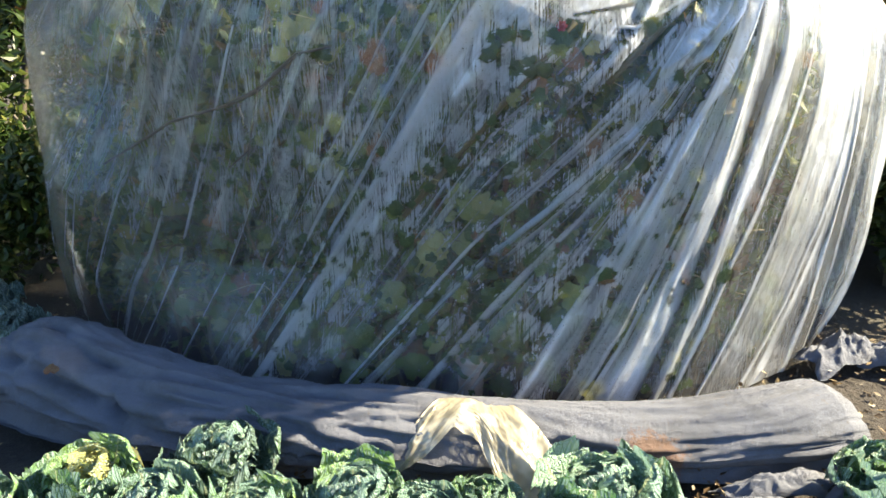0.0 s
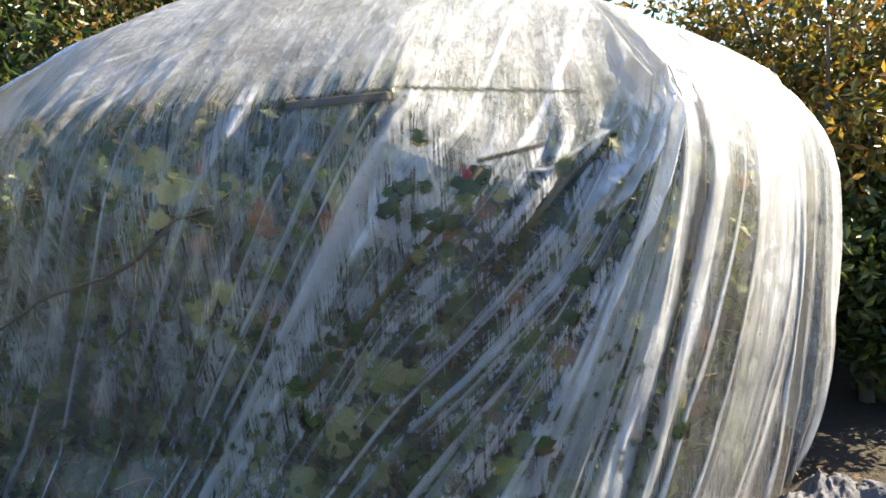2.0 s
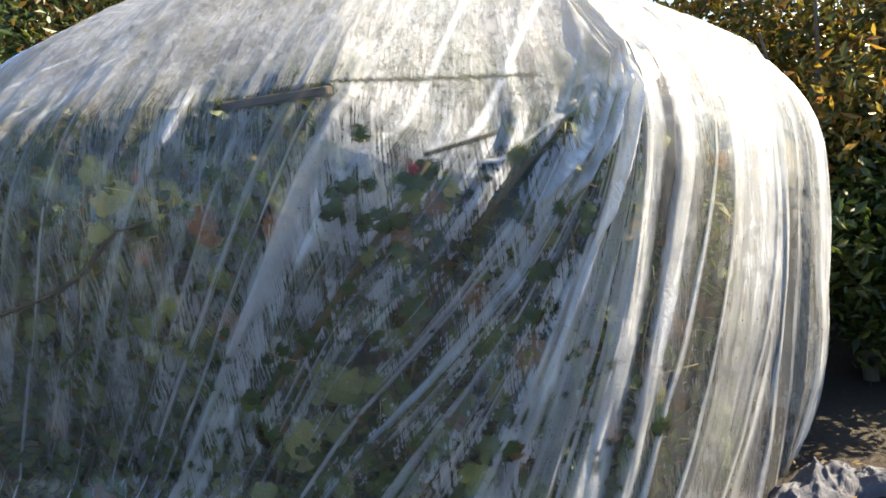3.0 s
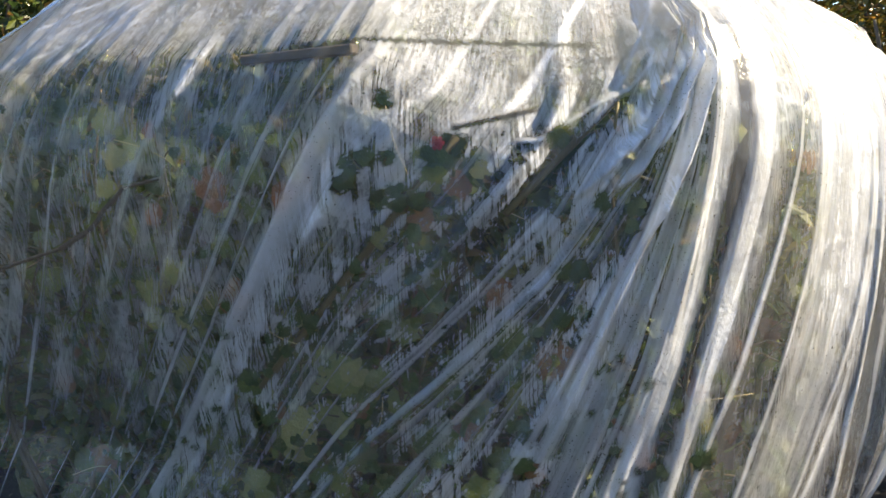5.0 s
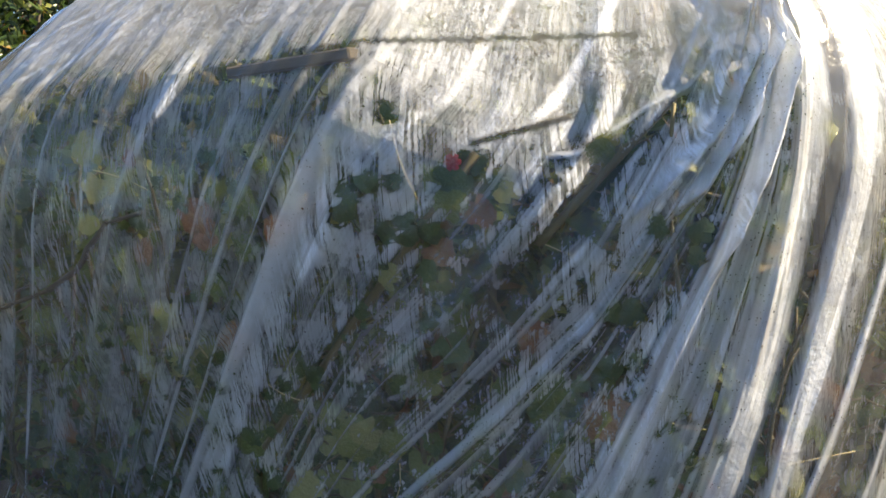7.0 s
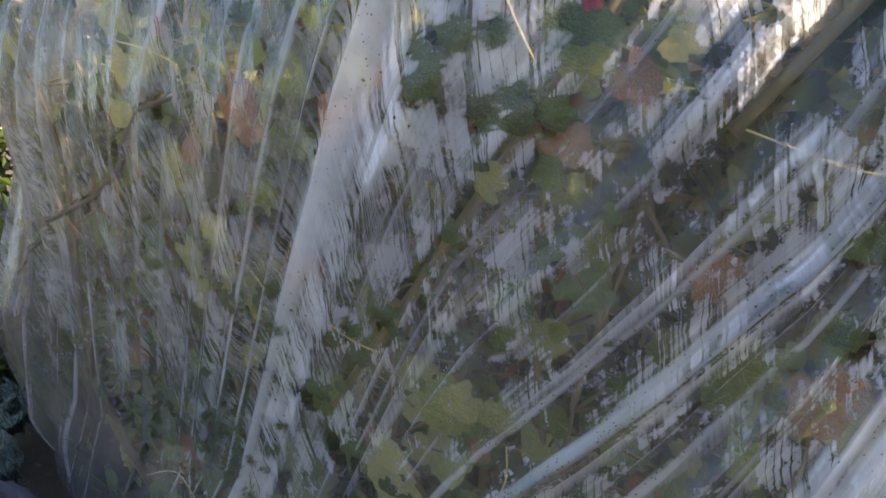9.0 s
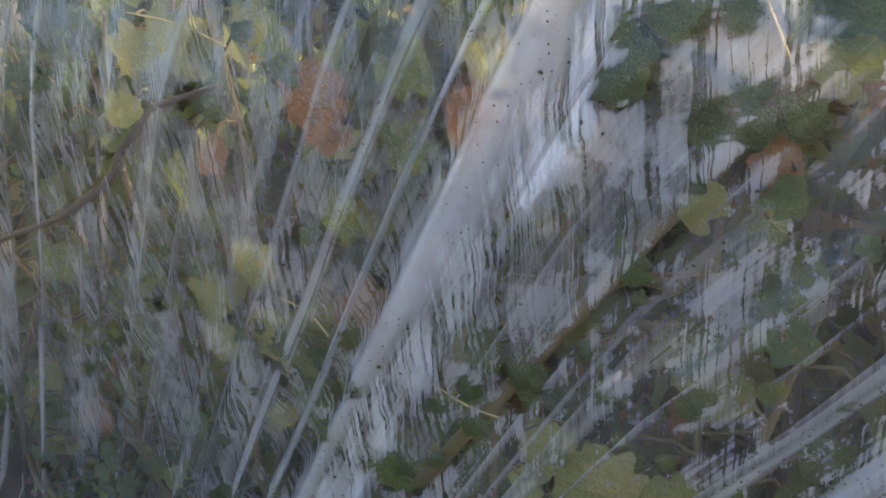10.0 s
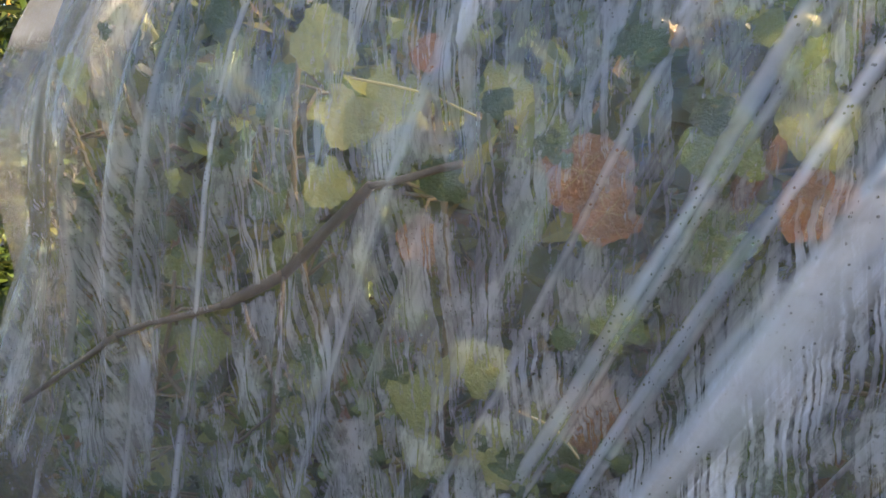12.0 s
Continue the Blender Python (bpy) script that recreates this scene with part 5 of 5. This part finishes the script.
# ---- shrubs and trees round about ----
def foliage_material(name, stops, gloss=0.4):
    m = Mat(name)
    rnd = m.n("NewGeometry").outputs["Random Per Island"]
    col = m.colors(rnd, stops)
    body = m.n("BsdfPrincipled", Base_Color=col, Roughness=gloss)
    return m.done(m.n("MixShader", Fac=0.4, i1=body, i2=m.n("BsdfTranslucent", Color=col)))


AUTUMN = foliage_material("autumn_foliage", [(0.0, (0.03, 0.05, 0.015)), (0.35, (0.09, 0.09, 0.02)), (0.7, (0.28, 0.20, 0.03)), (1.0, (0.22, 0.09, 0.02))])
DEEP = foliage_material("deep_green_foliage", [(0.0, (0.014, 0.03, 0.008)), (0.6, (0.04, 0.07, 0.014)), (1.0, (0.12, 0.13, 0.03))], 0.35)
LITTER = foliage_material("fallen_leaves", [(0.0, (0.03, 0.02, 0.012)), (0.6, (0.12, 0.075, 0.035)), (0.9, (0.28, 0.20, 0.10)), (1.0, (0.38, 0.31, 0.20))])
RUSSET = foliage_material("russet_foliage", [(0.0, (0.015, 0.025, 0.010)), (0.5, (0.035, 0.05, 0.015)), (0.8, (0.12, 0.06, 0.02)), (1.0, (0.20, 0.14, 0.03))])


UNDER = foliage_material("foliage_under_film", [(0.0, (0.02, 0.045, 0.008)), (0.45, (0.06, 0.10, 0.016)), (0.75, (0.14, 0.17, 0.03)), (0.9, (0.26, 0.25, 0.06)), (1.0, (0.22, 0.11, 0.04))], 0.5)


def crown(name, center, radii, count, leaf, material, parent, seed, clumps=26, top=99.0):
    rng = np.random.default_rng(seed)
    d = rng.normal(size=(clumps, 3))
    d /= np.linalg.norm(d, axis=1)[:, None]
    heads = d * (rng.random((clumps, 1)) ** 0.4)
    which = rng.integers(0, clumps, count)
    local_p = heads[which] + rng.normal(size=(count, 3)) * 0.17
    c = np.array(center) + local_p * np.array(radii)
    c = c[(c[:, 2] > 0.05) & (c[:, 2] < top)]
    m = len(c)
    ax = rng.normal(size=(m, 3))
    ax /= np.linalg.norm(ax, axis=1)[:, None]
    bx = np.cross(ax, rng.normal(size=(m, 3)))
    bx /= np.linalg.norm(bx, axis=1)[:, None]
    up = np.cross(ax, bx)
    s = leaf * (0.6 + 0.8 * rng.random((m, 1)))
    p = np.stack([c - ax * s, c + bx * s * 0.45 + up * s * 0.12, c + ax * s, c - bx * s * 0.45 + up * s * 0.12], 1).reshape(-1, 3)
    f = np.arange(m * 4).reshape(-1, 4)
    mesh = bpy.data.meshes.new(name)
    mesh.from_pydata(p.tolist(), [], f.tolist())
    mesh.materials.append(material)
    ob = new(name, mesh)
    ob.parent = parent
    return ob


def shrub(x, y, height, wide, material, seed, label, leaf=0.04, count=5000, low=0.3):
    k = random.Random(seed)
    root = tagged(new("shrub"), label, "shrub", "shrubs behind the film")
    for i in range(4):
        a = k.uniform(0, 6.28)
        tip = Vector((x + math.cos(a) * wide * 0.6, y + math.sin(a) * wide * 0.6, height * k.uniform(0.6, 0.95)))
        base = Vector((x + k.uniform(-0.15, 0.15), y + k.uniform(-0.15, 0.15), -0.1))
        tube("branch", smooth_path([base, base.lerp(tip, 0.4) + Vector((0, 0, 0.25)), tip], 5), [0.05 - 0.0042 * j for j in range(11)], BARK, root, 6, 0.3)
    crown("crown", (x, y, (height + low) / 2), (wide, wide, (height - low) / 2), count, leaf, material, root, seed)
    return root


shrub(3.6, 6.0, 3.4, 1.3, AUTUMN, 1, "autumn shrub with yellow and olive leaves", count=9000)
shrub(5.2, 6.6, 3.8, 1.5, AUTUMN, 2, "autumn shrub with yellow and olive leaves", count=9000)
shrub(2.4, 7.0, 3.2, 1.4, AUTUMN, 3, "autumn shrub with yellow and olive leaves", count=9000)
shrub(3.3, 5.0, 1.5, 0.8, DEEP, 4, "low dark green shrub with glossy leaves", count=6000, low=0.05)
shrub(4.6, 5.2, 1.8, 1.0, DEEP, 5, "low dark green shrub with glossy leaves", count=6000, low=0.05)
shrub(-3.4, 5.4, 3.2, 1.4, DEEP, 6, "dark green garden shrub in shade", count=10000, low=0.1)
shrub(-5.0, 5.0, 3.4, 1.5, DEEP, 7, "dark green garden shrub in shade", count=9000, low=0.1)
shrub(-2.2, 7.2, 4.0, 1.7, RUSSET, 8, "tall shrub with dark green and reddish-brown leaves", count=16000, low=0.3)
shrub(-3.4, 8.2, 4.6, 1.9, DEEP, 21, "dark green garden shrub in shade", count=14000, low=0.2, leaf=0.06)
shrub(-1.4, 8.8, 4.4, 1.9, DEEP, 22, "dark green garden shrub in shade", count=14000, low=0.2, leaf=0.06)
shrub(-5.4, 7.6, 4.6, 1.9, DEEP, 23, "dark green garden shrub in shade", count=12000, low=0.2, leaf=0.06)
shrub(0.4, 8.0, 4.0, 1.8, DEEP, 9, "dark green garden shrub in shade", count=8000, low=0.3)
shrub(3.1, 5.0, 2.4, 0.85, AUTUMN, 11, "autumn shrub with yellow and olive leaves", count=9000, low=0.5)
shrub(2.7, 4.9, 1.0, 0.6, DEEP, 12, "low dark green shrub with glossy leaves", count=5000, low=0.02)
shrub(3.9, 4.4, 1.1, 0.7, DEEP, 13, "low dark green shrub with glossy leaves", count=5000, low=0.02)
shrub(2.8, 4.05, 1.2, 0.5, DEEP, 14, "low dark green shrub with glossy leaves", count=5000, low=0.02)
shrub(-2.5, 4.7, 1.1, 0.6, DEEP, 24, "low bushy dark green plant beside the film", count=5000, low=0.02)
shrub(-2.9, 3.9, 0.8, 0.6, DEEP, 10, "low bushy dark green plant beside the film", count=4000, low=0.02)


# dense growth deep under the film; several bushes added just to block sun
for i, (x, y, z, wide, high) in enumerate(((-1.3, 3.8, 0.75, 0.28, 0.7), (-0.85, 3.95, 1.25, 0.45, 0.5), (-1.3, 3.95, 0.95, 0.3, 0.5), (-1.30, 3.46, 0.6, 0.18, 0.6), (-1.52, 3.52, 0.4, 0.13, 0.4), (-1.72, 3.62, 0.42, 0.15, 0.4), (-1.9, 3.9, 0.45, 0.16, 0.45), (-1.55, 3.65, 0.7, 0.18, 0.65), (-1.75, 3.95, 0.7, 0.18, 0.6), (-0.98, 3.3, 0.85, 0.2, 0.6), (-1.05, 3.7, 0.9, 0.4, 0.9), (-0.9, 3.75, 1.25, 0.5, 0.6), (-0.5, 3.65, 1.05, 0.6, 1.0), (-0.1, 3.75, 1.4, 0.5, 0.5), (0.2, 3.65, 1.02, 0.65, 1.0), (0.9, 3.6, 0.95, 0.6, 0.95), (1.45, 3.75, 0.75, 0.4, 0.75), (1.05, 3.12, 0.7, 0.22, 0.7), (1.4, 3.25, 0.75, 0.25, 0.7), (0.7, 3.1, 0.6, 0.25, 0.6), (0.45, 3.02, 1.25, 0.3, 0.45), (0.42, 2.84, 1.42, 0.16, 0.16), (0.95, 3.08, 1.3, 0.3, 0.42), (0.95, 2.94, 1.42, 0.22, 0.2), (0.7, 2.92, 1.3, 0.2, 0.22), (0.0, 3.05, 1.1, 0.35, 0.5), (-0.5, 3.15, 0.9, 0.35, 0.6))):
    bush = tagged(new("bush"), "dense dark leafy growth inside the film cover", "plant", "bushes under the film")
    bush.location = (x, y, 0)
    tube("stem", [(0, 0, -0.05), (0.03, 0, z), (0, 0.02, z + high * 0.7)], 0.012, BARK, bush, 6)
    crown("foliage", (0, 0, z), (wide, min(0.35 if y > 3.3 else 0.2, wide), high), 5000, 0.055, UNDER, bush, 60 + i, 40, 1.9 if y > 3.3 else 1.6)

# small-leaved weeds along the foot of the film
for i in range(11):
    x = -1.45 + 0.24 * i
    p, n = on_film(x, 0.25)
    weed = tagged(new("weed"), "low small-leaved green weed at the foot of the film", "weed", "weeds under the film")
    weed.location = (x, behind(x, 0.3, 0.25) + 0.2, 0)
    tube("stem", [(0, 0, -0.04), (0.02, 0, 0.2), (0, 0.01, 0.38)], 0.005, CANE, weed, 5)
    crown("foliage", (0, 0, 0.30 if x < -0.2 else 0.2), (0.17, 0.11, 0.34 if x < -0.2 else 0.2), 1100, 0.024, UNDER, weed, 80 + i, 14)

# fallen leaves on the soil
rng = random.Random(12)
litter_v, litter_f = [], []
for i in range(3000):
    r = rng.random()
    if r < 0.4:
        x, y = rng.uniform(0.8, 3.2), rng.uniform(1.7, 3.6)
    elif r < 0.7:
        x, y = rng.uniform(-4.5, -1.6), rng.uniform(2.0, 5.0)
    else:
        x, y = rng.uniform(-2.2, 2.2), rng.uniform(1.5, 2.15)
    s, a = rng.uniform(0.007, 0.022), rng.uniform(0, 6.28)
    z = 0.02 + 0.03 * rng.random()
    k = len(litter_v)
    for u, v, w in ((-1, 0, 0), (0, -0.45, rng.uniform(-0.3, 0.6)), (1, 0, rng.uniform(0, 0.6)), (0, 0.45, rng.uniform(-0.3, 0.6))):
        litter_v.append((x + s * (u * math.cos(a) - v * math.sin(a)), y + s * (u * math.sin(a) + v * math.cos(a)), z + s * w))
    litter_f.append((k, k + 1, k + 2, k + 3))
litter_mesh = bpy.data.meshes.new("leaf_litter")
litter_mesh.from_pydata(litter_v, [], litter_f)
litter_mesh.materials.append(LITTER)
tagged(new("leaf_litter", litter_mesh), "dry brown and yellow fallen leaves scattered on soil", "leaf litter", kind="stuff")
